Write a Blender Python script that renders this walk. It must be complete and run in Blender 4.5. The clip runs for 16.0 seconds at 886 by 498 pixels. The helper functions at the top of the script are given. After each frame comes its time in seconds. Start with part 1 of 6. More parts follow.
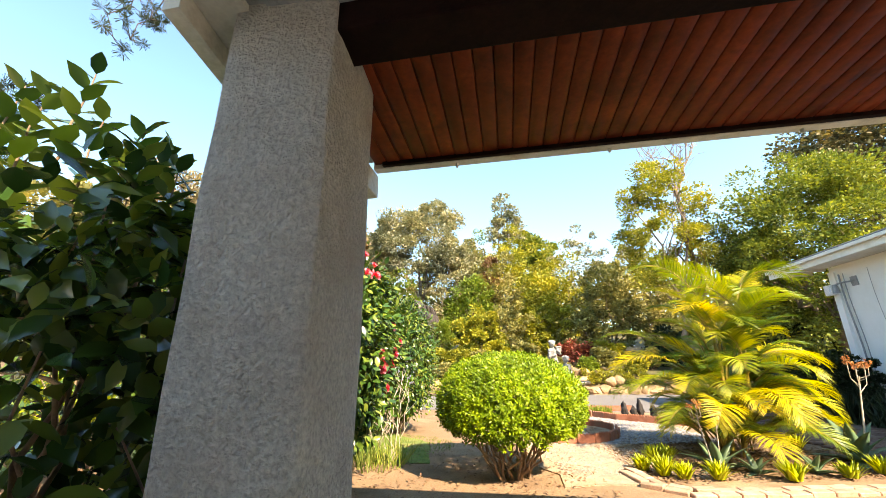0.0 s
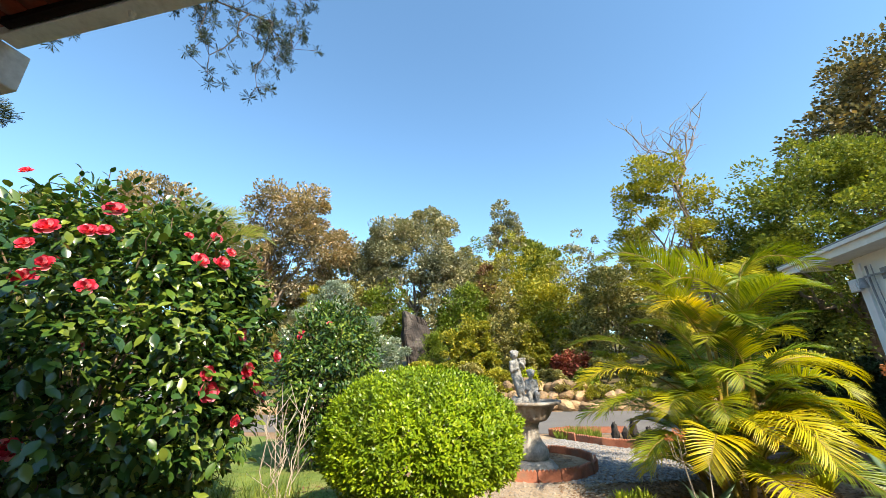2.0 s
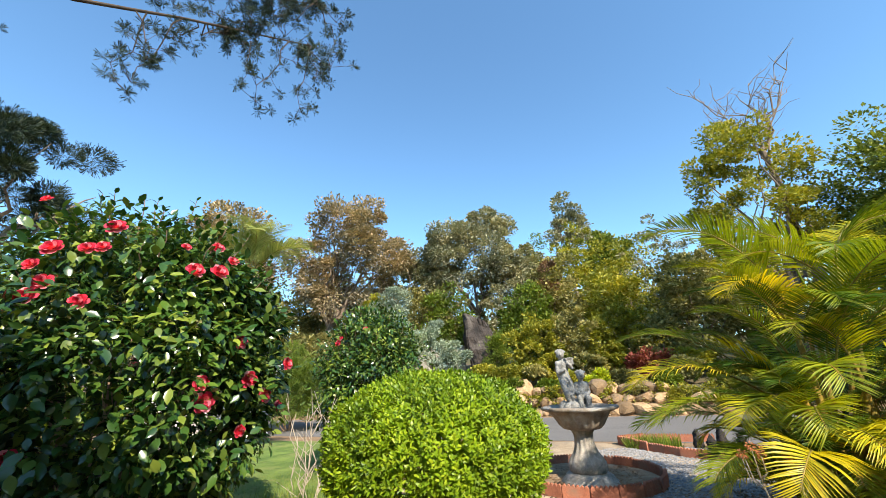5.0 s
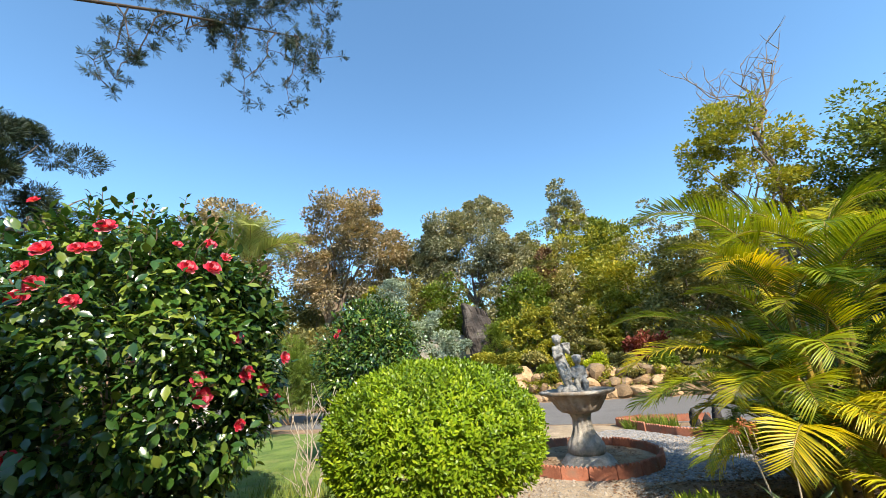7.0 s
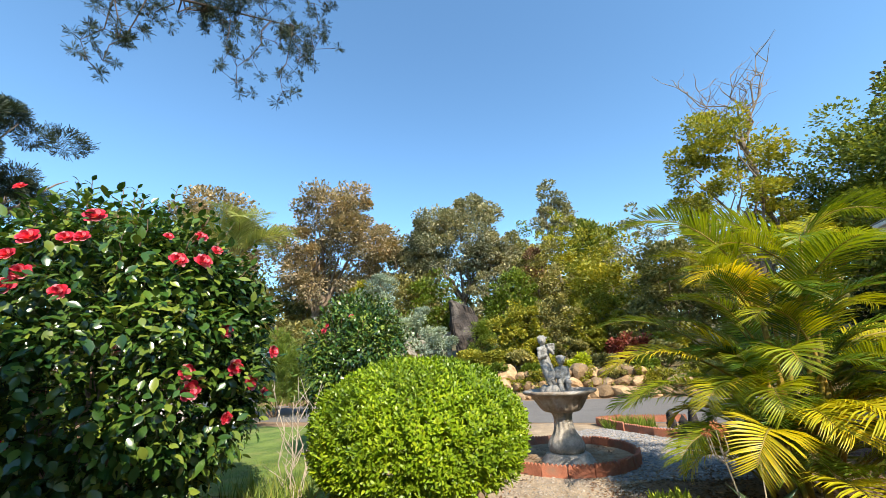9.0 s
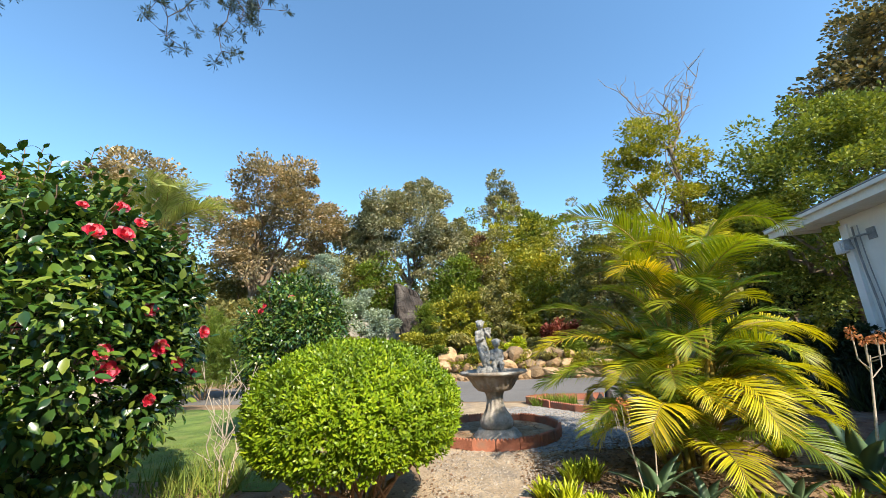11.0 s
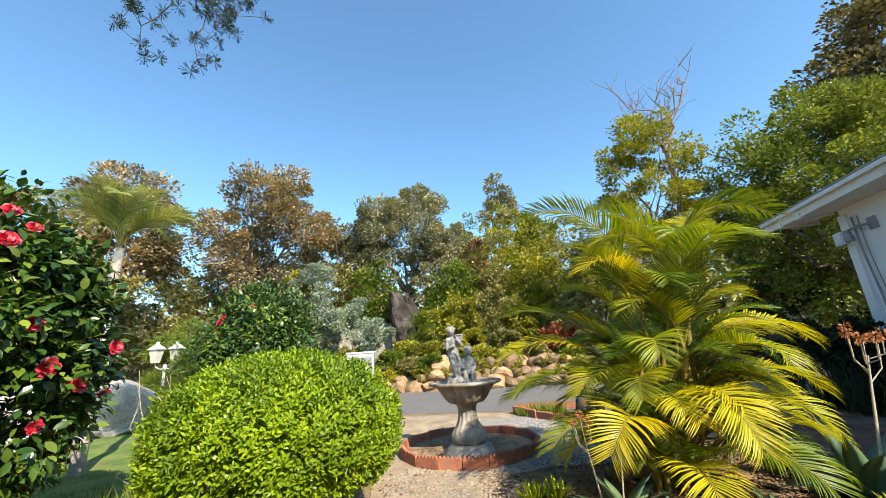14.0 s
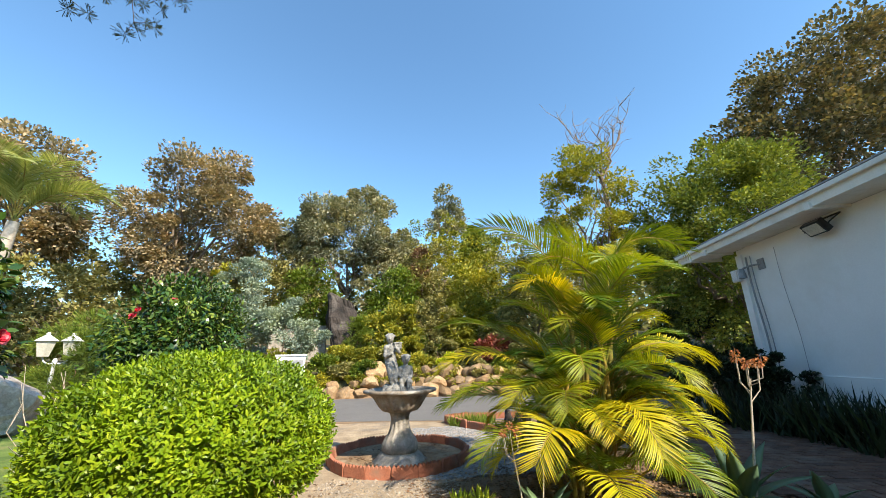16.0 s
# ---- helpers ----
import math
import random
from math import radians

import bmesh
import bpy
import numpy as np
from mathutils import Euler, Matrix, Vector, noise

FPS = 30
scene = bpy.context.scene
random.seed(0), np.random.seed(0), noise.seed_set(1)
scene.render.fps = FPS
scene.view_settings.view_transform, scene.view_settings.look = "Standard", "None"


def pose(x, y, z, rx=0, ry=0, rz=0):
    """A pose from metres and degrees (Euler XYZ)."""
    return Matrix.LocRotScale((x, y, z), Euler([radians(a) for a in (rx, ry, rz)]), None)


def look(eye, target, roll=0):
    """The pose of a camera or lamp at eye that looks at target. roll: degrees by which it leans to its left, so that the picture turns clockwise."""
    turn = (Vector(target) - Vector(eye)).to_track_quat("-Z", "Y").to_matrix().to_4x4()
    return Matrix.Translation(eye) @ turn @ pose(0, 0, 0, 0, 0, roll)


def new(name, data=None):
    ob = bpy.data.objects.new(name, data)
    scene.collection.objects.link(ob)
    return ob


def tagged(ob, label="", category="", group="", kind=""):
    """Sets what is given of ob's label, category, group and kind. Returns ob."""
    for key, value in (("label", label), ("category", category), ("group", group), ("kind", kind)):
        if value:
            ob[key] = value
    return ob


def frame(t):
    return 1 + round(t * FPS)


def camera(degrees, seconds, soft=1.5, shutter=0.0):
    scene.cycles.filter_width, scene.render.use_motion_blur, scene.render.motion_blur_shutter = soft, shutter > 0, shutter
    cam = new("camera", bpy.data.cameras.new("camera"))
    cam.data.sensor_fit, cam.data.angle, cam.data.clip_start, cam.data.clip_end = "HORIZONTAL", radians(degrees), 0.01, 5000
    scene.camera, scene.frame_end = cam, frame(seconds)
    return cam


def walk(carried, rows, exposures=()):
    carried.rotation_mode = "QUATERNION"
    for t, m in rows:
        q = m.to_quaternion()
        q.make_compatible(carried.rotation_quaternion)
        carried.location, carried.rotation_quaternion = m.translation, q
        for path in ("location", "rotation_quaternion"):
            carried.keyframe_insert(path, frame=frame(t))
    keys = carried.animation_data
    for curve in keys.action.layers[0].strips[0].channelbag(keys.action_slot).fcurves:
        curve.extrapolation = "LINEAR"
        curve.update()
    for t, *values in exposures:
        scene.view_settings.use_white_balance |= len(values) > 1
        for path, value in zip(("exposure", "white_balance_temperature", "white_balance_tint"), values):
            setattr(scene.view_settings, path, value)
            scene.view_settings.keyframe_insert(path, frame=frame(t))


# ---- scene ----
cam = camera(100.7, 16.0, 0.5)
PATH = [
    (0, (-0.172, -0.539, 1.298), (-0.108, 1.37, 1.889), -0.8),
    (0.5, (0.24, -0.252, 1.309), (0.209, 1.633, 1.978), -2.9),
    (1, (0.466, 0.064, 1.283), (0.38, 1.937, 1.977), -1.6),
    (1.5, (0.678, 0.362, 1.324), (0.723, 2.25, 1.983), -3.7),
    (2, (1.024, 0.642, 1.321), (1.038, 2.531, 1.977), -1.7),
    (2.5, (1.178, 0.824, 1.306), (1.378, 2.675, 2.035), -0.6),
    (3, (1.268, 0.975, 1.328), (1.322, 2.836, 2.057), -3.8),
    (3.5, (1.486, 0.995, 1.341), (1.213, 2.848, 2.042), -3.3),
    (4, (1.517, 1.036, 1.351), (1.241, 2.886, 2.059), -3.3),
    (4.5, (1.545, 1.043, 1.333), (1.291, 2.906, 2.015), -3.3),
    (5, (1.554, 1.037, 1.314), (1.22, 2.887, 1.998), -2.8),
    (5.2, (1.561, 1.034, 1.321), (1.214, 2.886, 1.992), -2.8),
    (7.5, (1.589, 1.057, 1.295), (1.253, 2.924, 1.929), -5.4),
    (8, (1.59, 1.065, 1.297), (1.212, 2.923, 1.933), -6.7),
    (8.2, (1.577, 1.049, 1.303), (1.195, 2.906, 1.942), -5.4),
    (10.3, (1.599, 0.926, 1.33), (1.444, 2.836, 1.902), -2.8),
    (10.5, (1.578, 0.917, 1.318), (1.438, 2.824, 1.905), -2.8),
    (11, (1.633, 0.902, 1.318), (1.635, 2.835, 1.831), -2.8),
    (11.5, (1.826, 0.923, 1.318), (1.792, 2.868, 1.783), -4.0),
    (12, (1.919, 0.982, 1.31), (1.912, 2.937, 1.734), -6.1),
    (12.5, (1.922, 1.073, 1.314), (1.956, 3.006, 1.827), -4.6),
    (13, (1.991, 1.168, 1.307), (1.992, 3.094, 1.844), -3.0),
    (13.5, (2.172, 1.235, 1.308), (2.137, 3.157, 1.86), -4.4),
    (14, (2.185, 1.271, 1.304), (2.166, 3.193, 1.855), -4.2),
    (14.5, (2.167, 1.271, 1.311), (2.252, 3.186, 1.882), -2.6),
    (15, (2.16, 1.257, 1.308), (2.299, 3.164, 1.892), -2.5),
    (15.5, (2.153, 1.24, 1.305), (2.391, 3.14, 1.882), -1.7),
    (16, (2.147, 1.234, 1.318), (2.428, 3.129, 1.89), -1.7),
]
walk(cam, [(t, look(eye, target, roll)) for t, eye, target, roll in PATH], [(0.0, 2.15, 8500, 16), (0.6, 2.22, 8500, 16), (1.0, 2.10, 8500, 15), (1.5, 1.66, 7700, 10), (2.0, 1.33, 7300, 10), (2.5, 1.26, 7100, 10), (3.5, 1.15, 6800, 10), (10.0, 1.14, 6850, 10), (16.0, 1.13, 6900, 10)])

# ---------------------------------------------------------------- light
SUN = Vector((0.66, -1.01, 1.0)).normalized()
world = bpy.data.worlds.new("sky")
scene.world = world
world.use_nodes = True
wn = world.node_tree.nodes
sky = wn.new("ShaderNodeTexSky")
sky.sky_type = "NISHITA"
sky.sun_disc = False
sky.sun_elevation = math.asin(SUN.z)
sky.sun_rotation = math.atan2(SUN.x, SUN.y)
sky.air_density, sky.dust_density, sky.ozone_density = 1.0, 0.1, 0.8
clear = wn.new("ShaderNodeMix")
clear.data_type, clear.blend_type = "RGBA", "MULTIPLY"
clear.inputs[0].default_value, clear.inputs[7].default_value = 1.0, (0.68, 0.975, 1.11, 1)
world.node_tree.links.new(sky.outputs[0], clear.inputs[6])
world.node_tree.links.new(clear.outputs[2], wn["Background"].inputs[0])
wn["Background"].inputs[1].default_value = 0.138
sun_data = bpy.data.lights.new("sun", "SUN")
sun_data.energy, sun_data.angle, sun_data.color = 4.25, radians(0.5), (1.0, 0.93, 0.81)
sun = new("sun", sun_data)
sun.matrix_world = look(SUN * 50, (0, 0, 0))



# ---------------------------------------------------------------- mesh helpers
def raw_mesh(name, verts, faces, smooth=False):
    """A mesh from arrays: verts n x 3, faces m x k (all of one size)."""
    verts, faces = np.asarray(verts, dtype=np.float32), np.asarray(faces, dtype=np.int32)
    me = bpy.data.meshes.new(name)
    k = faces.shape[1]
    me.vertices.add(len(verts))
    me.vertices.foreach_set("co", verts.ravel())
    me.loops.add(faces.size)
    me.loops.foreach_set("vertex_index", faces.ravel())
    me.polygons.add(len(faces))
    me.polygons.foreach_set("loop_start", np.arange(0, faces.size, k, dtype=np.int32))
    me.polygons.foreach_set("loop_total", np.full(len(faces), k, dtype=np.int32))
    if smooth:
        me.polygons.foreach_set("use_smooth", np.ones(len(faces), dtype=bool))
    me.update(calc_edges=True)
    return me


def mesh_part(name, me, material, parent=None, label=""):
    if material and not me.materials:
        me.materials.append(material)
    ob = new(name, me)
    ob.parent = parent
    if label:
        ob["label"] = label
    return ob


def part(name, bm, material, parent=None, label="", smooth=False):
    """One bmesh as one mesh object under a thing or a part."""
    me = bpy.data.meshes.new(name)
    if smooth:
        for f in bm.faces:
            f.smooth = True
    bm.to_mesh(me)
    bm.free()
    return mesh_part(name, me, material, parent, label)


def thing(name, label, category, at=(0, 0, 0), rz=0.0, group="", kind=""):
    ob = new(name)
    ob.empty_display_size = 0.2
    ob.matrix_basis = pose(*at, 0, 0, rz)
    return tagged(ob, label, category, group, kind)


def box(bm, lo, hi, m=None, bevel=0.0):
    c = [(a + b) / 2 for a, b in zip(lo, hi)]
    d = [abs(b - a) for a, b in zip(lo, hi)]
    mat = Matrix.LocRotScale(c, None, d)
    out = bmesh.ops.create_cube(bm, size=1.0, matrix=(m @ mat) if m else mat)
    if bevel:
        es = list({e for v in out["verts"] for e in v.link_edges})
        bmesh.ops.bevel(bm, geom=es, offset=bevel, segments=2, affect="EDGES", profile=0.5)


def slab(name, lo, hi, material, parent=None, bevel=0.0, label="", m=None):
    bm = bmesh.new()
    box(bm, lo, hi, m, bevel)
    return part(name, bm, material, parent, label)


def tube_arrays(path, radii, seg=7):
    """Verts and quads of a round tapering tube along a path."""
    path = [Vector(p) for p in path]
    vs, fs = [], []
    side = None
    for i, p in enumerate(path):
        a, b = path[max(i - 1, 0)], path[min(i + 1, len(path) - 1)]
        d = (b - a).normalized()
        if side is None:
            side = d.orthogonal().normalized()
        side = (side - d * side.dot(d)).normalized()
        up = d.cross(side)
        for k in range(seg):
            t = 2 * math.pi * k / seg
            vs.append(p + (side * math.cos(t) + up * math.sin(t)) * radii[i])
    for i in range(len(path) - 1):
        for k in range(seg):
            fs.append((i * seg + k, i * seg + (k + 1) % seg, (i + 1) * seg + (k + 1) % seg, (i + 1) * seg + k))
    return np.array([tuple(v) for v in vs]), np.array(fs)


def join_arrays(pieces):
    vs, fs, n = [], [], 0
    for v, f in pieces:
        vs.append(v)
        fs.append(f + n)
        n += len(v)
    return np.concatenate(vs), np.concatenate(fs)


def wander(a, b, bend, steps=6, seed=0):
    """A slightly crooked path from a to b."""
    r = np.random.default_rng(seed)
    a, b = np.array(a, float), np.array(b, float)
    off = r.normal(0, bend, (steps + 1, 3))
    off[0] = off[-1] = 0
    t = np.linspace(0, 1, steps + 1)[:, None]
    return a + (b - a) * t + off


def lathe(bm, profile, seg=32, flute=None):
    """A turned body: profile of (radius, z); flute(r, z, angle) may change the radius."""
    rings = []
    for r, z in profile:
        ring = []
        for k in range(seg):
            t = 2 * math.pi * k / seg
            q = flute(r, z, t) if flute else r
            ring.append(bm.verts.new((q * math.cos(t), q * math.sin(t), z)))
        rings.append(ring)
    for a, b in zip(rings, rings[1:]):
        for k in range(seg):
            bm.faces.new((a[k], a[(k + 1) % seg], b[(k + 1) % seg], b[k]))
    bm.faces.new(list(reversed(rings[0])))
    bm.faces.new(rings[-1])


# ---------------------------------------------------------------- materials
def nodes_of(name):
    m = bpy.data.materials.new(name)
    m.use_nodes = True
    return m, m.node_tree.nodes, m.node_tree.links, m.node_tree.nodes["Principled BSDF"]


def noise_node(n, l, scale, detail=4.0, rough=0.6, coord=None):
    t = n.new("ShaderNodeTexNoise")
    t.inputs["Scale"].default_value, t.inputs["Detail"].default_value, t.inputs["Roughness"].default_value = scale, detail, rough
    if coord:
        l.new(coord, t.inputs["Vector"])
    return t


def ramp(n, l, fac, stops):
    r = n.new("ShaderNodeValToRGB")
    while len(r.color_ramp.elements) < len(stops):
        r.color_ramp.elements.new(0.5)
    for e, (p, c) in zip(r.color_ramp.elements, stops):
        e.position, e.color = p, (*c, 1)
    l.new(fac, r.inputs[0])
    return r


def mixed(n, l, mode, fac, a, b):
    m = n.new("ShaderNodeMix")
    m.data_type, m.blend_type = "RGBA", mode
    for sock, v in ((m.inputs[0], fac), (m.inputs[6], a), (m.inputs[7], b)):
        if hasattr(v, "is_output"):
            l.new(v, sock)
        else:
            sock.default_value = v if isinstance(v, (int, float)) else (*v, 1)
    return m.outputs[2]


def surface(name, dark, light, scale, rough=0.8, bump=0.3, fine=60.0, stain=None, stain_scale=1.5, depth=0.01, per_object=0.0, metal=0.0, spec=0.4, ramp_at=(0.35, 0.68), grit=(0.72, 1.12)):
    """A weathered solid: two tones, stains at a larger scale, fine relief."""
    m, n, l, p = nodes_of(name)
    co = n.new("ShaderNodeNewGeometry").outputs["Position"]
    big = noise_node(n, l, scale, 5.0, 0.65, co)
    col = ramp(n, l, big.outputs["Fac"], [(ramp_at[0], dark), (ramp_at[1], light)]).outputs[0]
    grain = noise_node(n, l, fine, 3.0, 0.6, co)
    g = ramp(n, l, grain.outputs["Fac"], [(0.3, (grit[0],) * 3), (0.7, (grit[1],) * 3)]).outputs[0]
    col = mixed(n, l, "MULTIPLY", 1.0, col, g)
    if stain:
        st = noise_node(n, l, stain_scale, 6.0, 0.7, co)
        f = ramp(n, l, st.outputs["Fac"], [(0.5, (0, 0, 0)), (0.68, (1, 1, 1))]).outputs[0]
        col = mixed(n, l, "MIX", f, col, stain)
    if per_object:
        info = n.new("ShaderNodeObjectInfo")
        v = ramp(n, l, info.outputs["Random"], [(0.0, (1 - per_object,) * 3), (1.0, (1 + per_object,) * 3)]).outputs[0]
        col = mixed(n, l, "MULTIPLY", 1.0, col, v)
    l.new(col, p.inputs["Base Color"])
    p.inputs["Roughness"].default_value, p.inputs["Metallic"].default_value = rough, metal
    p.inputs["Specular IOR Level"].default_value = spec
    b = n.new("ShaderNodeBump")
    b.inputs["Strength"].default_value, b.inputs["Distance"].default_value = bump, depth
    l.new(grain.outputs["Fac"], b.inputs["Height"])
    l.new(b.outputs[0], p.inputs["Normal"])
    return m


def leaf_surface(name, tones, rough=0.45, through_light=0.3, patch=0.8, spec=0.35):
    """Leaves: a tone for every leaf, lighter and darker patches, light that shines through."""
    m, n, l, p = nodes_of(name)
    geo = n.new("ShaderNodeNewGeometry")
    k = len(tones) - 1
    col = ramp(n, l, geo.outputs["Random Per Island"], [(i / k, c) for i, c in enumerate(tones)]).outputs[0]
    big = noise_node(n, l, patch, 3.0, 0.5, geo.outputs["Position"])
    v = ramp(n, l, big.outputs["Fac"], [(0.35, (0.62, 0.67, 0.70)), (0.65, (1.25, 1.18, 1.0))]).outputs[0]
    col = mixed(n, l, "MULTIPLY", 1.0, col, v)
    l.new(col, p.inputs["Base Color"])
    p.inputs["Roughness"].default_value = rough
    p.inputs["Specular IOR Level"].default_value = spec
    tr = n.new("ShaderNodeBsdfTranslucent")
    l.new(mixed(n, l, "MULTIPLY", 1.0, col, (1.25, 1.25, 0.6)), tr.inputs[0])
    mx = n.new("ShaderNodeMixShader")
    mx.inputs[0].default_value = through_light
    l.new(p.outputs[0], mx.inputs[1])
    l.new(tr.outputs[0], mx.inputs[2])
    l.new(mx.outputs[0], n["Material Output"].inputs[0])
    return m


def frond_surface(name, tones, rough=0.4, through_light=0.35):
    """Palm fronds: each frond has its own tone, from green to yellow, each leaflet a little off it, dry tips here and there."""
    m, n, l, p = nodes_of(name)
    geo = n.new("ShaderNodeNewGeometry")
    info = n.new("ShaderNodeObjectInfo")
    k = len(tones) - 1
    col = ramp(n, l, info.outputs["Random"], [(i / k, c) for i, c in enumerate(tones)]).outputs[0]
    v = ramp(n, l, geo.outputs["Random Per Island"], [(0.0, (0.62, 0.72, 0.7)), (0.55, (1, 1, 1)), (1.0, (1.3, 1.2, 1.0))]).outputs[0]
    col = mixed(n, l, "MULTIPLY", 1.0, col, v)
    spots = noise_node(n, l, 9.0, 4.0, 0.6, geo.outputs["Position"])
    f = ramp(n, l, spots.outputs["Fac"], [(0.62, (0, 0, 0)), (0.74, (0.8, 0.8, 0.8))]).outputs[0]
    col = mixed(n, l, "MIX", f, col, (0.50, 0.30, 0.04))
    l.new(col, p.inputs["Base Color"])
    p.inputs["Roughness"].default_value, p.inputs["Specular IOR Level"].default_value = rough, 0.4
    tr = n.new("ShaderNodeBsdfTranslucent")
    l.new(mixed(n, l, "MULTIPLY", 1.0, col, (1.25, 1.25, 0.5)), tr.inputs[0])
    mx = n.new("ShaderNodeMixShader")
    mx.inputs[0].default_value = through_light
    l.new(p.outputs[0], mx.inputs[1])
    l.new(tr.outputs[0], mx.inputs[2])
    l.new(mx.outputs[0], n["Material Output"].inputs[0])
    return m


M_SOIL = surface("sandy soil", (0.21, 0.130, 0.072), (0.38, 0.25, 0.145), 1.8, 0.95, 0.6, 45, (0.16, 0.10, 0.05), 0.9, 0.02)
M_MULCH = surface("bark chips", (0.10, 0.06, 0.035), (0.30, 0.18, 0.09), 20.0, 0.95, 0.5, 60)
M_RINGSOIL = surface("stony soil", (0.20, 0.125, 0.065), (0.38, 0.25, 0.14), 6.0, 0.95, 1.0, 40, (0.38, 0.28, 0.18), 4.0, 0.02)
M_GRAVEL = surface("loose gravel", (0.33, 0.24, 0.15), (0.54, 0.41, 0.27), 3.0, 0.9, 0.9, 55, (0.2, 0.17, 0.14), 1.2, 0.02)
M_PEBBLE = surface("pebbles", (0.20, 0.165, 0.125), (0.48, 0.40, 0.31), 14.0, 0.85, 0.2, 80)
M_SLATE = surface("grey stone chips", (0.16, 0.155, 0.15), (0.42, 0.40, 0.38), 14.0, 0.85, 0.2, 80)
M_ASPHALT = surface("asphalt", (0.15, 0.14, 0.13), (0.205, 0.19, 0.178), 0.8, 0.9, 0.4, 90, (0.12, 0.115, 0.11), 0.4)
M_LAWN = surface("lawn", (0.10, 0.17, 0.03), (0.22, 0.30, 0.06), 2.0, 0.9, 0.8, 70, (0.28, 0.26, 0.09), 1.1, 0.03)
M_HILL = surface("hillside soil", (0.06, 0.06, 0.025), (0.14, 0.12, 0.05), 0.6, 0.95, 0.8, 12, (0.2, 0.13, 0.07), 0.4, 0.05)
M_PAVER = surface("clay pavers", (0.095, 0.046, 0.028), (0.165, 0.08, 0.048), 6.0, 0.85, 0.4, 70, (0.16, 0.12, 0.09), 1.5, 0.006, 0.2)
# floor tone picked pale to reflect light under the roof
M_FLOOR = surface("pale bounce floor", (0.48, 0.44, 0.38), (0.60, 0.55, 0.48), 2.0, 0.8, 0.1, 40)
M_BRICK = surface("weathered pale bricks", (0.36, 0.21, 0.13), (0.55, 0.36, 0.25), 6.0, 0.9, 0.5, 70, (0.27, 0.2, 0.14), 2.5, 0.006, 0.18)
M_TERRA = surface("terracotta", (0.31, 0.105, 0.058), (0.46, 0.17, 0.095), 7.0, 0.8, 0.4, 70, (0.27, 0.15, 0.1), 4.0, 0.006, 0.15)
M_CONCRETE = surface("mossy cast concrete", (0.28, 0.245, 0.20), (0.52, 0.46, 0.385), 9.0, 0.9, 0.6, 90, (0.17, 0.17, 0.14), 5.0, 0.006)
M_BOWL = surface("stained concrete bowl", (0.20, 0.155, 0.11), (0.40, 0.325, 0.25), 6.0, 0.9, 0.6, 90, (0.42, 0.40, 0.36), 4.0, 0.006)
M_STATUE = surface("pale cast stone", (0.20, 0.19, 0.17), (0.44, 0.42, 0.38), 14.0, 0.9, 0.5, 110, (0.10, 0.10, 0.085), 9.0, 0.005)
M_ROUGHCAST = surface("roughcast plaster", (0.60, 0.55, 0.48), (0.74, 0.69, 0.61), 2.0, 0.95, 1.0, 58, (0.54, 0.47, 0.39), 1.3, 0.06, grit=(0.74, 1.16))
M_WHITE = surface("white plaster", (0.74, 0.73, 0.70), (0.80, 0.79, 0.76), 0.8, 0.9, 0.06, 40, (0.70, 0.68, 0.63), 0.5, 0.004, grit=(0.97, 1.02))
M_CREAM = surface("cream paint", (0.62, 0.58, 0.49), (0.74, 0.70, 0.61), 4.0, 0.6, 0.2, 50, (0.42, 0.37, 0.28), 3.0, 0.004, grit=(0.92, 1.04))
M_EAVE = surface("white eave boards", (0.74, 0.71, 0.64), (0.82, 0.79, 0.72), 2.0, 0.6, 0.1, 50, (0.66, 0.62, 0.53), 2.5, 0.003, grit=(0.95, 1.03))
M_PALEROCK = surface("pale boulders", (0.34, 0.29, 0.25), (0.56, 0.50, 0.44), 2.6, 0.9, 0.8, 18, (0.26, 0.21, 0.17), 1.6, 0.03)

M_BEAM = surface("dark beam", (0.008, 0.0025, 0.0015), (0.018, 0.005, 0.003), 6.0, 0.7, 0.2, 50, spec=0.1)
M_ROOFSHEET = surface("grey roof sheet", (0.30, 0.30, 0.29), (0.42, 0.42, 0.40), 3.0, 0.6, 0.2, 40)
M_ROCK = surface("sandstone boulders", (0.24, 0.14, 0.065), (0.47, 0.315, 0.17), 2.2, 0.9, 0.8, 16, (0.30, 0.215, 0.135), 1.3, 0.03, 0.38)
M_DARKROCK = surface("dark standing rock", (0.022, 0.018, 0.016), (0.065, 0.05, 0.042), 1.6, 0.9, 0.9, 5, (0.16, 0.135, 0.115), 0.7, 0.08)
M_BARK = surface("grey brown bark", (0.16, 0.11, 0.075), (0.30, 0.23, 0.17), 4.0, 0.95, 0.9, 30, None, 1, 0.02)
M_PINEBARK = surface("dark pine bark", (0.05, 0.035, 0.025), (0.10, 0.07, 0.05), 5.0, 0.95, 0.8, 30)
M_PALEBARK = surface("pale bark", (0.38, 0.31, 0.24), (0.60, 0.53, 0.44), 3.0, 0.9, 0.5, 20, (0.24, 0.18, 0.13), 1.5, 0.02)
M_TWIG = surface("thin stems", (0.20, 0.12, 0.07), (0.34, 0.23, 0.14), 12.0, 0.9, 0.4, 60)
M_METALWHITE = surface("white painted metal", (0.70, 0.70, 0.70), (0.8, 0.8, 0.8), 6.0, 0.4, 0.05, 60)
M_BLACK = surface("black metal", (0.015, 0.015, 0.015), (0.03, 0.03, 0.03), 8.0, 0.4, 0.05, 60)
M_GREY = surface("grey pipe", (0.22, 0.22, 0.23), (0.32, 0.32, 0.33), 8.0, 0.5, 0.1, 60)
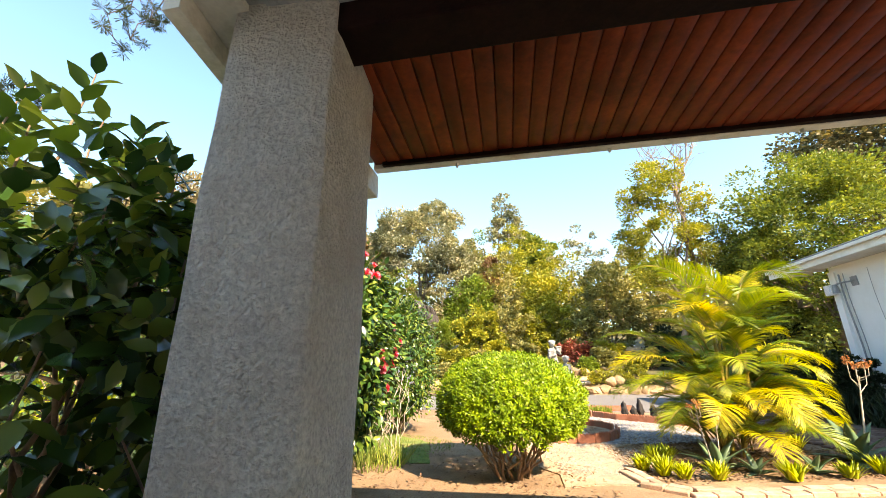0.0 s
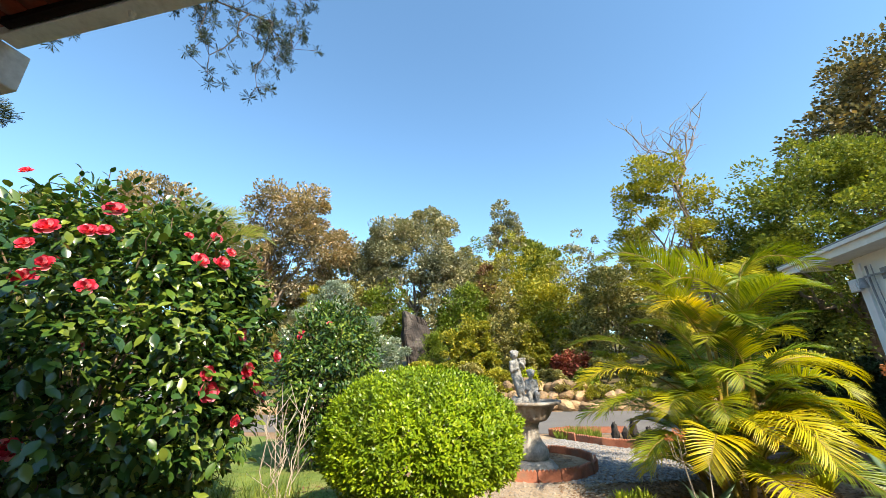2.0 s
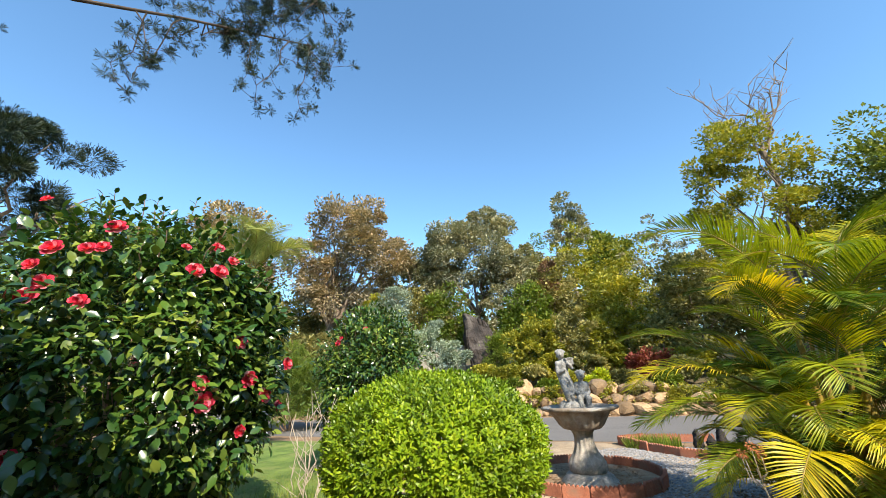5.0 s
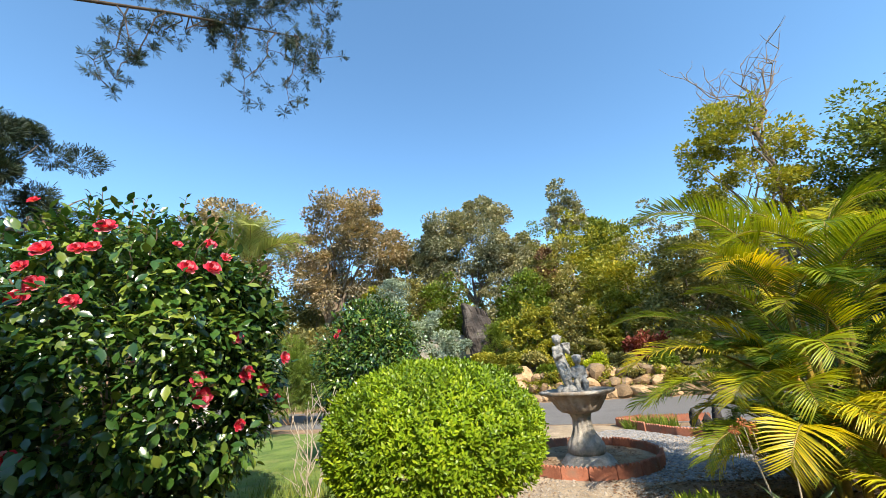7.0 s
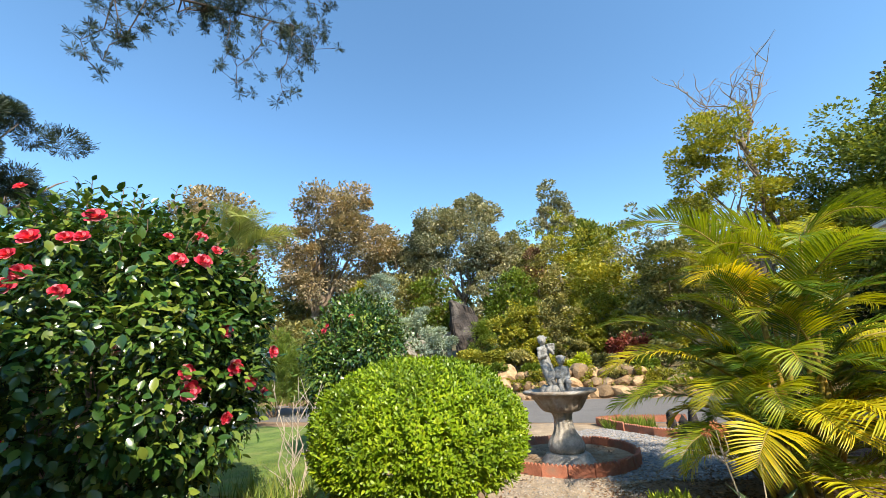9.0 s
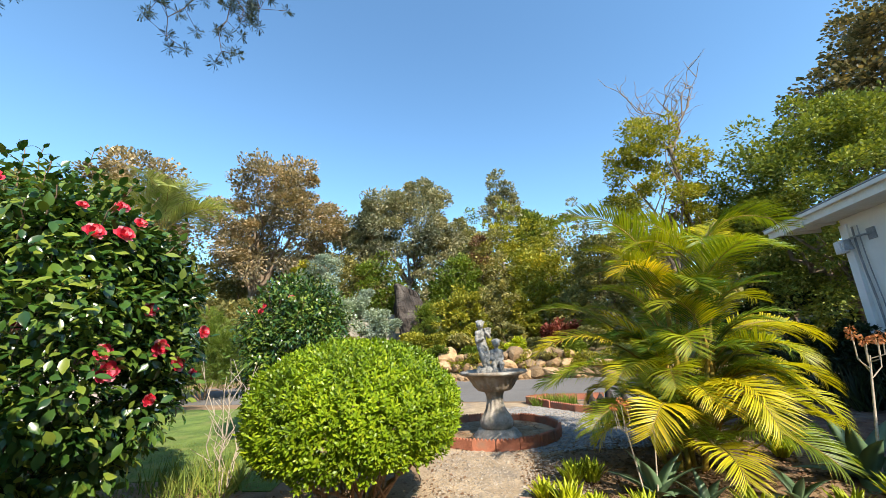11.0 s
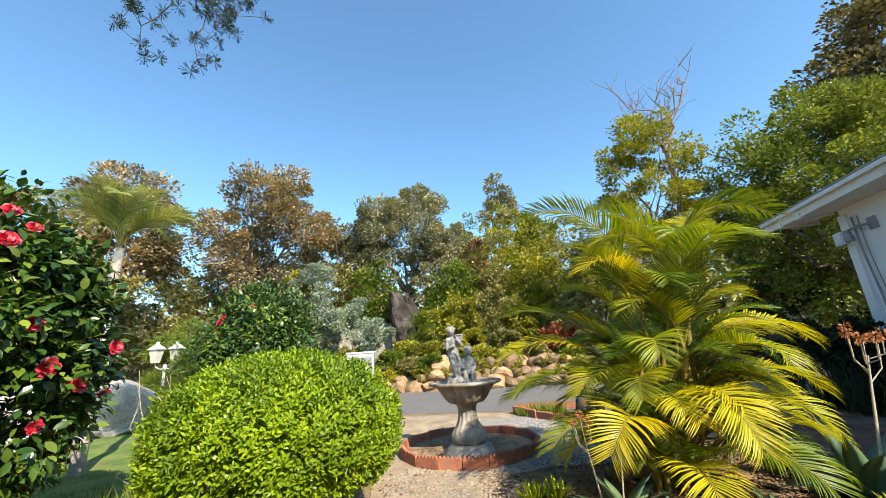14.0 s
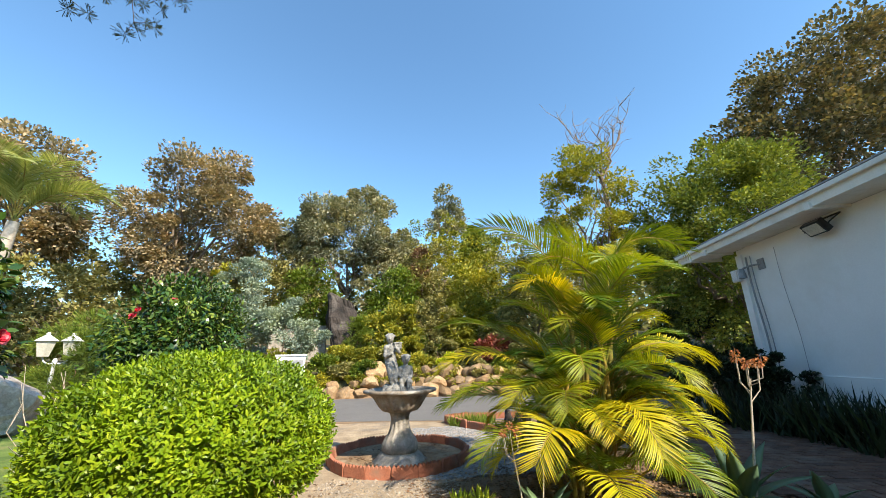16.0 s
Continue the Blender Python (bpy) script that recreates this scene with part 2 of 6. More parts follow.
M_LENS = surface("lamp glass", (0.5, 0.47, 0.38), (0.62, 0.58, 0.48), 9.0, 0.25, 0.05, 60)
M_STUMP = surface("charred stumps", (0.02, 0.018, 0.016), (0.06, 0.05, 0.045), 9.0, 0.95, 0.8, 40)
M_PETAL = leaf_surface("pink red petals", [(0.40, 0.008, 0.028), (0.62, 0.022, 0.06), (0.78, 0.07, 0.13), (0.86, 0.36, 0.42)], 0.6, 0.2, 14.0)
M_STALK = surface("dry flower stalk", (0.40, 0.33, 0.25), (0.55, 0.46, 0.36), 20, 0.9, 0.3, 60)
M_RUST = leaf_surface("rusty flower head", [(0.42, 0.13, 0.05), (0.55, 0.22, 0.10), (0.35, 0.2, 0.1)], 0.8, 0.2)

L_BUSH = leaf_surface("bright hedge leaves", [(0.125, 0.215, 0.010), (0.205, 0.315, 0.012), (0.32, 0.40, 0.022)], 0.40, 0.25, 2.5)
L_CAMELLIA = leaf_surface("glossy camellia leaves", [(0.020, 0.062, 0.014), (0.042, 0.100, 0.018), (0.085, 0.15, 0.024), (0.20, 0.25, 0.04)], 0.26, 0.14, 1.6, 0.6)
L_PALM = frond_surface("yellow green palm leaves", [(0.14, 0.20, 0.012), (0.29, 0.32, 0.014), (0.48, 0.43, 0.016), (0.64, 0.47, 0.018)])
# inner fronds: greener by nature, and darkened to paint in the palm's dim interior
L_PALMIN = frond_surface("greener dimmed inner palm leaves", [(0.045, 0.11, 0.012), (0.09, 0.17, 0.014), (0.16, 0.23, 0.016), (0.26, 0.30, 0.018)], 0.4, 0.3)
L_FANPALM = leaf_surface("pale palm leaves", [(0.24, 0.29, 0.09), (0.38, 0.41, 0.16), (0.52, 0.52, 0.24)], 0.4, 0.35, 1.2)
L_RACHIS = surface("orange green palm stems", (0.12, 0.14, 0.025), (0.42, 0.24, 0.04), 3.5, 0.5, 0.1, 40)
L_OLIVE = leaf_surface("olive foliage", [(0.155, 0.156, 0.055), (0.265, 0.248, 0.088), (0.42, 0.355, 0.14)], 0.6, 0.25, 0.5)
L_BROWN = leaf_surface("brown green foliage", [(0.20, 0.165, 0.095), (0.34, 0.265, 0.16), (0.52, 0.39, 0.26)], 0.65, 0.2, 0.45)
L_GUM = leaf_surface("grey green foliage", [(0.175, 0.180, 0.110), (0.300, 0.290, 0.185), (0.470, 0.425, 0.285)], 0.6, 0.2, 0.5)
L_GREEN = leaf_surface("mid green foliage", [(0.078, 0.125, 0.016), (0.137, 0.198, 0.026), (0.230, 0.281, 0.039)], 0.5, 0.3, 0.6)
L_YELLOW = leaf_surface("yellow green foliage", [(0.183, 0.202, 0.022), (0.305, 0.297, 0.035), (0.464, 0.392, 0.049)], 0.55, 0.3, 0.6)
L_SILVER = leaf_surface("silver foliage", [(0.20, 0.26, 0.19), (0.30, 0.36, 0.28), (0.42, 0.48, 0.38)], 0.7, 0.15, 0.8)
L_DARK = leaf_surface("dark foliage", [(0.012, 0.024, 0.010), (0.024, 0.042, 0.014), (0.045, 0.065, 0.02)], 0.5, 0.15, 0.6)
L_BIGDARK = leaf_surface("brown tinged dark foliage", [(0.07, 0.070, 0.040), (0.16, 0.135, 0.068), (0.33, 0.235, 0.12)], 0.55, 0.22, 0.3)
L_TREE = leaf_surface("dull green foliage", [(0.09, 0.125, 0.022), (0.18, 0.22, 0.038), (0.32, 0.33, 0.06)], 0.55, 0.28, 0.5)
L_PINE = leaf_surface("pine needles", [(0.012, 0.026, 0.012), (0.022, 0.040, 0.018), (0.045, 0.06, 0.025)], 0.6, 0.1, 0.6)
L_RED = leaf_surface("dark red foliage", [(0.14, 0.025, 0.02), (0.25, 0.05, 0.035), (0.30, 0.10, 0.05)], 0.6, 0.25, 0.8)
L_DRY = leaf_surface("dry brown foliage", [(0.15, 0.085, 0.05), (0.24, 0.13, 0.08), (0.28, 0.18, 0.11)], 0.7, 0.2, 0.8)
L_AGAVE = leaf_surface("blue green succulent", [(0.07, 0.125, 0.07), (0.11, 0.18, 0.10), (0.16, 0.24, 0.14)], 0.45, 0.08, 2.0)
L_LIME = leaf_surface("lime leaves", [(0.26, 0.33, 0.013), (0.42, 0.48, 0.022), (0.58, 0.58, 0.05)], 0.4, 0.3, 3.0)
L_GRASS = leaf_surface("grass blades", [(0.09, 0.15, 0.025), (0.17, 0.24, 0.04), (0.30, 0.30, 0.09)], 0.6, 0.3, 2.0)

# ---------------------------------------------------------------- foliage
LEAF_OVAL = (np.array([(0, 0, 0), (0.24, 0.21, 0.05), (0.24, -0.21, 0.05), (0.54, 0.26, 0.05), (0.54, -0.26, 0.05), (0.32, 0, 0.0), (0.62, 0, -0.01), (1.0, 0, -0.10), (0.80, 0.14, 0.01), (0.80, -0.14, 0.01)]),
             np.array([(0, 5, 1), (0, 2, 5), (1, 5, 3), (5, 6, 3), (5, 2, 4), (5, 4, 6), (3, 6, 8), (6, 7, 8), (6, 4, 9), (6, 9, 7)]))
LEAF_MID = (np.array([(0, 0, 0), (0.38, 0.20, 0.05), (0.38, -0.20, 0.05), (0.72, 0.155, 0.03), (0.72, -0.155, 0.03), (1.0, 0, -0.06)]), np.array([(0, 2, 1), (1, 2, 4), (1, 4, 3), (3, 4, 5)]))
LEAF_SMALL = (np.array([(0, 0, 0), (0.45, 0.24, 0.07), (0.45, -0.24, 0.07), (1.0, 0, -0.05)]), np.array([(0, 3, 1), (0, 2, 3)]))
LEAF_CARD = (np.array([(-0.5, 0.0, 0), (0.0, -0.34, 0.08), (0.5, 0.0, 0), (0.0, 0.34, 0.08)]), np.array([(0, 1, 2), (0, 2, 3)]))


def needle_tuft(count, width, seed):
    """Thin needles spreading from one point along +x."""
    r = np.random.default_rng(seed)
    vs, fs = [], []
    for i in range(count):
        d = np.array((1.0, r.normal(0, 0.34), r.normal(0, 0.34)))
        w = np.cross(d, r.normal(size=3))
        w *= width / np.linalg.norm(w)
        vs += [np.zeros(3), d + w * 0.5, d - w * 0.5]
        fs.append((3 * i, 3 * i + 1, 3 * i + 2))
    return np.array(vs), np.array(fs)


NEEDLES = needle_tuft(5, 0.075, 1)
THIN_NEEDLES = needle_tuft(6, 0.085, 2)


def place_leaves(template, at, ahead, up, size):
    """Copies of a leaf at points, pointing ahead, with their upper side up."""
    v, f = template
    ahead = ahead / np.linalg.norm(ahead, axis=1, keepdims=True)
    side = np.cross(up, ahead)
    side /= np.linalg.norm(side, axis=1, keepdims=True) + 1e-9
    top = np.cross(ahead, side)
    size = np.broadcast_to(np.asarray(size, float).reshape(-1, 1, 1), (len(at), 1, 1))
    out = at[:, None, :] + size * (v[None, :, 0:1] * ahead[:, None] + v[None, :, 1:2] * side[:, None] + v[None, :, 2:3] * top[:, None])
    faces = f[None] + (np.arange(len(at)) * len(v))[:, None, None]
    return out.reshape(-1, 3), faces.reshape(-1, f.shape[1])


def unit(r, n):
    d = r.normal(size=(n, 3))
    return d / np.linalg.norm(d, axis=1, keepdims=True)


def clumpy(r, n, radii, clumps, spread, hollow=0.35, low=-1.0, flat=0.8):
    """Points and outward ways of leaves, gathered in clumps inside an ellipsoid."""
    c = unit(r, clumps * 3)
    c = c[c[:, 2] > low][:clumps]
    c = c * (hollow + (1 - hollow) * r.random((len(c), 1)) ** 0.5)
    k = r.integers(0, len(c), n)
    d = unit(r, n)
    size = spread * (0.6 + 0.8 * r.random(len(c)))[k][:, None]
    p = c[k] * np.array(radii) + d * size * np.array([1, 1, flat]) * (0.45 + 0.55 * r.random((n, 1)))
    return p, d + 0.6 * c[k]


def crown(name, material, parent, r, at, radii, n, leaf, clumps, spread, template=LEAF_CARD, low=-0.6, hollow=0.35, flat=0.75, droop=0.0):
    p, out = clumpy(r, n, radii, clumps, spread, hollow, low, flat)
    ahead = out + 0.7 * unit(r, n)
    ahead[:, 2] -= droop
    up = unit(r, n) * 0.7 + np.array([0, 0, 1.0])
    v, f = place_leaves(template, p + np.array(at), ahead, up, leaf * (0.6 + 0.8 * r.random(n)))
    return mesh_part(name, raw_mesh(name, v, f), material, parent)


def limbs(parent, r, base_z, fork, radii, at, trunk_r, n, material, lean=(0, 0)):
    """A trunk that forks into limbs reaching into the crown."""
    pieces = []
    top = np.array((lean[0], lean[1], fork))
    path = wander((0, 0, base_z), top, trunk_r * 0.5, 6, int(r.integers(1e6)))
    pieces.append(tube_arrays(path, np.linspace(trunk_r, trunk_r * 0.7, 7), 9))
    trunk = mesh_part("trunk", raw_mesh("trunk", *pieces[0], smooth=True), material, parent)
    for i in range(n):
        pieces = []
        d = unit(r, 1)[0]
        d[2] = abs(d[2]) * 0.9 - 0.1
        end = np.array(at) + d * np.array(radii) * (0.6 + 0.35 * r.random())
        path = wander(top, end, np.linalg.norm(end - top) * 0.05, 6, int(r.integers(1e6)))
        pieces.append(tube_arrays(path, np.linspace(trunk_r * 0.5, trunk_r * 0.06, 7), 6))
        for j in range(2):
            s = path[3 + j]
            e = s + unit(r, 1)[0] * np.array(radii) * 0.35
            pieces.append(tube_arrays(wander(s, e, 0.1, 3, int(r.integers(1e6))), np.linspace(trunk_r * 0.16, trunk_r * 0.03, 4), 5))
        mesh_part("limb", raw_mesh("limb", *join_arrays(pieces), smooth=True), M_BARK, parent)
    return trunk


def tree(label, category, at, top, radii, leafmat, n, leaf, seed, clumps=60, spread=0.5, trunk_r=0.18, bark=None, fork=0.45, lean=(0, 0), group="", template=LEAF_CARD, low=-0.6, name="tree", droop=0.0, limbs_n=9):
    """A tree at its foot; top is its height above the foot; the crown hangs below the top."""
    r = np.random.default_rng(seed)
    t = thing(name, label, category, at, 0, group)
    mid = np.array((lean[0], lean[1], top - radii[2]))
    limbs(t, r, -0.3, max(0.3, (top - 2 * radii[2]) * 0.8 + 0.5 * fork * radii[2]), radii, mid, trunk_r, limbs_n, bark or M_BARK, (lean[0] * 0.5, lean[1] * 0.5))
    crown("crown", leafmat, t, r, mid, (radii[0] - spread * 0.5, radii[1] - spread * 0.5, radii[2] - spread * 0.5), n, leaf, clumps, spread, template, low, droop=droop)
    return t


def shrub(label, at, radii, leafmat, n, leaf, seed, clumps=40, spread=0.25, template=LEAF_CARD, name="shrub", category="shrub", group="", stems=7, low=-0.7, droop=0.0):
    r = np.random.default_rng(seed)
    t = thing(name, label, category, at, 0, group)
    for i in range(stems):
        pieces = []
        d = unit(r, 1)[0]
        e = np.array((d[0] * radii[0] * 0.6, d[1] * radii[1] * 0.6, radii[2] * (0.9 + 0.4 * r.random())))
        pieces.append(tube_arrays(wander((d[0] * 0.06, d[1] * 0.06, -0.05), e, 0.04, 5, int(r.integers(1e6))), np.linspace(0.02, 0.006, 6) * max(1.0, radii[0] * 0.8), 5))
        mesh_part("stem", raw_mesh("stem", *join_arrays(pieces), smooth=True), M_TWIG, t)
    crown("foliage", leafmat, t, r, (0, 0, radii[2] * 1.05), radii, n, leaf, clumps, spread, template, low, droop=droop)
    return t


# ---------------------------------------------------------------- ground
def rise(x, y):
    """Height of the ground: level garden and road, a bank behind the road."""
    edge = 16.3 - 0.2 * x
    d = y - edge
    z = 0.0
    if d > 0:
        z = min(d / 1.2, 1.0) * 0.8 + max(0.0, d - 1.2) * 0.10
        z = min(z, 6.0)
    return z


def ground_sheet():
    xs = sorted(set([-400, -200, -100, -60] + list(np.arange(-40, 41, 1.0)) + [60, 100, 200, 400]))
    ys = sorted(set([-400, -200, -80, -30, -12, -5] + list(np.arange(0, 13, 1.0)) + list(np.arange(13, 21, 0.4)) + list(np.arange(21, 60, 1.5)) + [80, 120, 200, 400]))
    nx = len(xs)
    vs = [(x, y, rise(x, y) + (0.06 * noise.noise((x * 0.7, y * 0.7, 0)) if y > 17 else 0)) for y in ys for x in xs]
    fs = [(j * nx + i, j * nx + i + 1, (j + 1) * nx + i + 1, (j + 1) * nx + i) for j in range(len(ys) - 1) for i in range(nx - 1)]
    ob = mesh_part("ground", raw_mesh("ground", vs, fs, True), M_SOIL)
    me = ob.data
    me.materials.append(M_HILL)
    for p in me.polygons:
        if p.center.y > 16.6 - 0.2 * p.center.x:
            p.material_index = 1
    return tagged(ob, "sandy brown garden soil rising to a planted bank", "ground", kind="structure")


ground_sheet()


def sheet(name, outline, z, material, label, category, thick=0.012, seed=1, ragged=0.0):
    """A flat patch of ground cover with an uneven edge."""
    r = np.random.default_rng(seed)
    pts = []
    for (x0, y0), (x1, y1) in zip(outline, outline[1:] + outline[:1]):
        k = max(1, int(math.hypot(x1 - x0, y1 - y0) / 0.4)) if ragged else 1
        for i in range(k):
            t = i / k
            pts.append((x0 + (x1 - x0) * t + r.normal(0, ragged), y0 + (y1 - y0) * t + r.normal(0, ragged)))
    bm = bmesh.new()
    f = bm.faces.new([bm.verts.new((x, y, z)) for x, y in pts])
    if f.normal.z < 0:
        f.normal_flip()
    out = bmesh.ops.extrude_face_region(bm, geom=[f])
    for v in out["geom"]:
        if isinstance(v, bmesh.types.BMVert):
            v.co.z -= thick
    bmesh.ops.recalc_face_normals(bm, faces=bm.faces)
    return tagged(part(name, bm, material), label, category, kind="structure")


sheet("road", [(-40, 20.9), (-40, 24.0), (40, 8.2), (40, 0.9)], 0.012, M_ASPHALT, "grey asphalt driveway crossing behind the garden", "road", 0.03)
sheet("lawn", [(-9.5, 12.2), (-11, 6.0), (-6, 4.6), (-3.0, 5.6), (-1.6, 5.6), (-0.3, 5.0), (-0.2, 6.4), (-2.0, 8.6), (-3.5, 11.0)], 0.010, M_LAWN, "short green lawn with dry patches", "lawn", 0.02, 3, 0.06)
sheet("gravel_path", [(1.3, 4.0), (2.2, 3.9), (2.35, 5.2), (3.0, 6.0), (4.2, 6.6), (5.0, 7.4), (3.7, 8.9), (3.2, 9.9), (0.8, 10.4), (0.6, 8.0), (1.2, 6.0)], 0.014, M_GRAVEL, "pale crushed gravel round the fountain", "gravel", 0.025, 5, 0.07)
sheet("ring_soil", [(2.30 + 0.90 * math.cos(a), 6.95 + 0.90 * math.sin(a)) for a in np.linspace(0, 2 * math.pi, 24, endpoint=False)], 0.045, M_RINGSOIL, "brown stony soil inside the fountain ring", "soil", 0.06)
sheet("paving", [(5.0, 1.0), (9.6, 1.0), (10.4, 9.0), (10.0, 10.0), (5.6, 9.4), (5.9, 5.0)], 0.008, M_SOIL, "earth bed under the clay pavers", "paving", 0.02)
# the floor is never in view; its pale colour lifts the pillar and ceiling
sheet("verandah_floor", [(-3.0, -4.0), (5.0, -5.8), (5.0, 0.9), (-0.4, 2.0), (-2.6, 2.5)], 0.03, M_FLOOR, "unseen verandah floor, made pale to bounce light upwards", "floor", 0.06)

# ---------------------------------------------------------------- the house with its verandah
HOUSE = pose(-0.54, 1.68, 0, 0, 0, -11.5)      # origin under the eave's corner, x along the eave, y outwards


def house_box(name, lo, hi, material, parent=None, bevel=0.0, label=""):
    return slab(name, lo, hi, material, parent, bevel, label, HOUSE)


def pillar():
    bm = bmesh.new()
    m = pose(-0.685, 0.77, 0, 0, 0, -7)
    n = 26
    rings = []
    for i in range(n + 1):
        z = -0.02 + 2.72 * i / n
        ring = []
        for sx, sy, ex, ey in ((-1, -1, 1, 0), (1, -1, 0, 1), (1, 1, -1, 0), (-1, 1, 0, -1)):
            for k in range(8):
                t = k / 8
                x = (sx + 2 * ex * t) * 0.205
                y = (sy + 2 * ey * t) * 0.245
                if k == 0:
                    x, y = x * 0.975, y * 0.975
                w = 0.006 * noise.noise((x * 5, y * 5, z * 2.5))
                ring.append(bm.verts.new(m @ Vector((x + w, y + w, z))))
        rings.append(ring)
    for a, b in zip(rings, rings[1:]):
        for k in range(32):
            bm.faces.new((a[k], a[(k + 1) % 32], b[(k + 1) % 32], b[k]))
    bm.faces.new(list(reversed(rings[0])))
    bm.faces.new(rings[-1])
    return tagged(part("pillar", bm, M_ROUGHCAST), "thick roughcast plaster pillar under the verandah roof", "pillar", kind="structure")


pillar()

ceiling_rng = np.random.default_rng(3)


def soffit():
    """Tongue-and-groove planks from the eave back to the house, in one mesh."""
    pieces = []
    slope = math.radians(2.0)
    u = 0.012
    while u < 5.6:
        w = 0.088
        z0 = 2.545 + ceiling_rng.normal(0, 0.001)
        vs = []
        for y in (-0.055, -1.06):
            z = z0 + (-y) * math.tan(slope)
            vs += [(u, y, z + 0.006), (u + 0.005, y, z), (u + w - 0.005, y, z), (u + w, y, z + 0.006), (u + w, y, z + 0.02), (u, y, z + 0.02)]
        fs = [(i, (i + 1) % 6, 6 + (i + 1) % 6, 6 + i) for i in range(6)]
        pieces.append((np.array([tuple(HOUSE @ Vector(v)) for v in vs]), np.array(fs)))
        u += w + 0.0015
    me = raw_mesh("ceiling", *join_arrays(pieces))
    return tagged(mesh_part("ceiling", me, M_PLANK_ISLAND), "red brown varnished plank ceiling of the verandah", "ceiling", kind="structure")


def island_planks():
    m = surface("varnished plank ceiling", (0.13, 0.017, 0.005), (0.21, 0.034, 0.010), 4.0, 0.4, 0.12, 30, (0.07, 0.012, 0.004), 3.5, 0.003, spec=0.15)
    n, l, p = m.node_tree.nodes, m.node_tree.links, m.node_tree.nodes["Principled BSDF"]
    old = p.inputs["Base Color"].links[0].from_socket
    geo = n.new("ShaderNodeNewGeometry")
    v = ramp(n, l, geo.outputs["Random Per Island"], [(0.0, (0.82, 0.8, 0.78)), (0.5, (1, 1, 1)), (1.0, (1.22, 1.18, 1.1))]).outputs[0]
    l.new(mixed(n, l, "MULTIPLY", 1.0, old, v), p.inputs["Base Color"])
    return m


M_PLANK_ISLAND = island_planks()
soffit()
roof = thing("verandah_roof", "verandah roof with white fascia and dark beams", "roof", kind="structure")
house_box("roof_slab", (-0.02, -4.7, 2.60), (5.7, -0.02, 2.675), M_ROOFSHEET, roof)
house_box("fascia", (0.0, -0.05, 2.52), (5.7, 0.012, 2.66), M_CREAM, roof, 0.004, "weathered cream fascia board")
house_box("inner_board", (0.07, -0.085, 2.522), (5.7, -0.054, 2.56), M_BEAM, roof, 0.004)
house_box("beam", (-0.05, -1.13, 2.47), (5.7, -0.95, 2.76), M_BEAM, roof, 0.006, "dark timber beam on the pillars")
house_box("side_beam", (-0.085, -0.66, 2.36), (0.0, 0.055, 2.52), M_CREAM, roof, 0.006, "cream painted rafter end")
# ceiling behind the beam reuses the beam's near-black as painted shade
house_box("inner_ceiling", (-0.2, -4.6, 2.63), (5.7, -1.134, 2.66), M_BEAM, roof, 0.0, "ceiling behind the beam, its shade put into a near-black colour")


def house_prism(name, outline, z0, z1, material, parent, label=""):
    bm = bmesh.new()
    lo = [bm.verts.new(HOUSE @ Vector((x, y, z0))) for x, y in outline]
    hi = [bm.verts.new(HOUSE @ Vector((x, y, z1))) for x, y in outline]
    bm.faces.new(lo)
    bm.faces.new(hi)
    for i in range(len(lo)):
        j = (i + 1) % len(lo)
        bm.faces.new((lo[i], lo[j], hi[j], hi[i]))
    bmesh.ops.recalc_face_normals(bm, faces=bm.faces)
    return part(name, bm, material, parent, label)


house_prism("side_beam", [(-0.54, 0.06), (-0.47, 0.06), (-0.25, -1.3), (-0.32, -1.3)], 2.49, 2.58, M_CREAM, roof, "cream painted rafter end")
house_prism("side_soffit", [(-0.55, -0.02), (-0.09, -0.02), (-0.09, -2.2), (-0.2, -2.2)], 2.585, 2.61, M_CREAM, roof, "cream painted soffit")
house_prism("side_roof", [(-0.58, 0.02), (-0.03, 0.02), (-0.03, -2.2), (-0.22, -2.2)], 2.614, 2.67, M_ROOFSHEET, roof)
for u in (0.55, 1.48, 2.5):
    bm = bmesh.new()
    bmesh.ops.create_cone(bm, cap_ends=True, segments=10, radius1=0.006, radius2=0.014, depth=0.03, matrix=HOUSE @ pose(u, -0.012, 2.512))
    part("drip_stud", bm, M_CREAM, roof)
bm = bmesh.new()
box(bm, (-3.2, -4.8, 0), (5.7, -4.6, 2.9), HOUSE)
tagged(part("wall_house", bm, M_WHITE), "white plastered wall of the house", "wall", kind="structure")
bm = bmesh.new()
box(bm, (-3.4, -4.6, 0), (-3.2, -2.2, 2.9), HOUSE)
tagged(part("wall_side", bm, M_WHITE), "white plastered side wall of the house", "wall", kind="structure")
bm = bmesh.new()
m2 = HOUSE @ pose(5.2, -0.95, 0)
box(bm, (-0.2, -0.22, 0), (0.2, 0.22, 2.62), m2, 0.01)
tagged(part("pillar", bm, M_ROUGHCAST), "thick roughcast plaster pillar under the verandah roof", "pillar", kind="structure")

# ---------------------------------------------------------------- the white outbuilding
SHED = pose(9.75, 8.1, 0, 0, 0, -13.1)          # origin at the far corner of its long wall; the wall runs to -y
shed = thing("outbuilding", "low white plastered outbuilding with overhanging grey roof", "building", kind="structure")


def shed_box(name, lo, hi, material, parent=shed, bevel=0.0, label=""):
    return slab(name, lo, hi, material, parent, bevel, label, SHED)


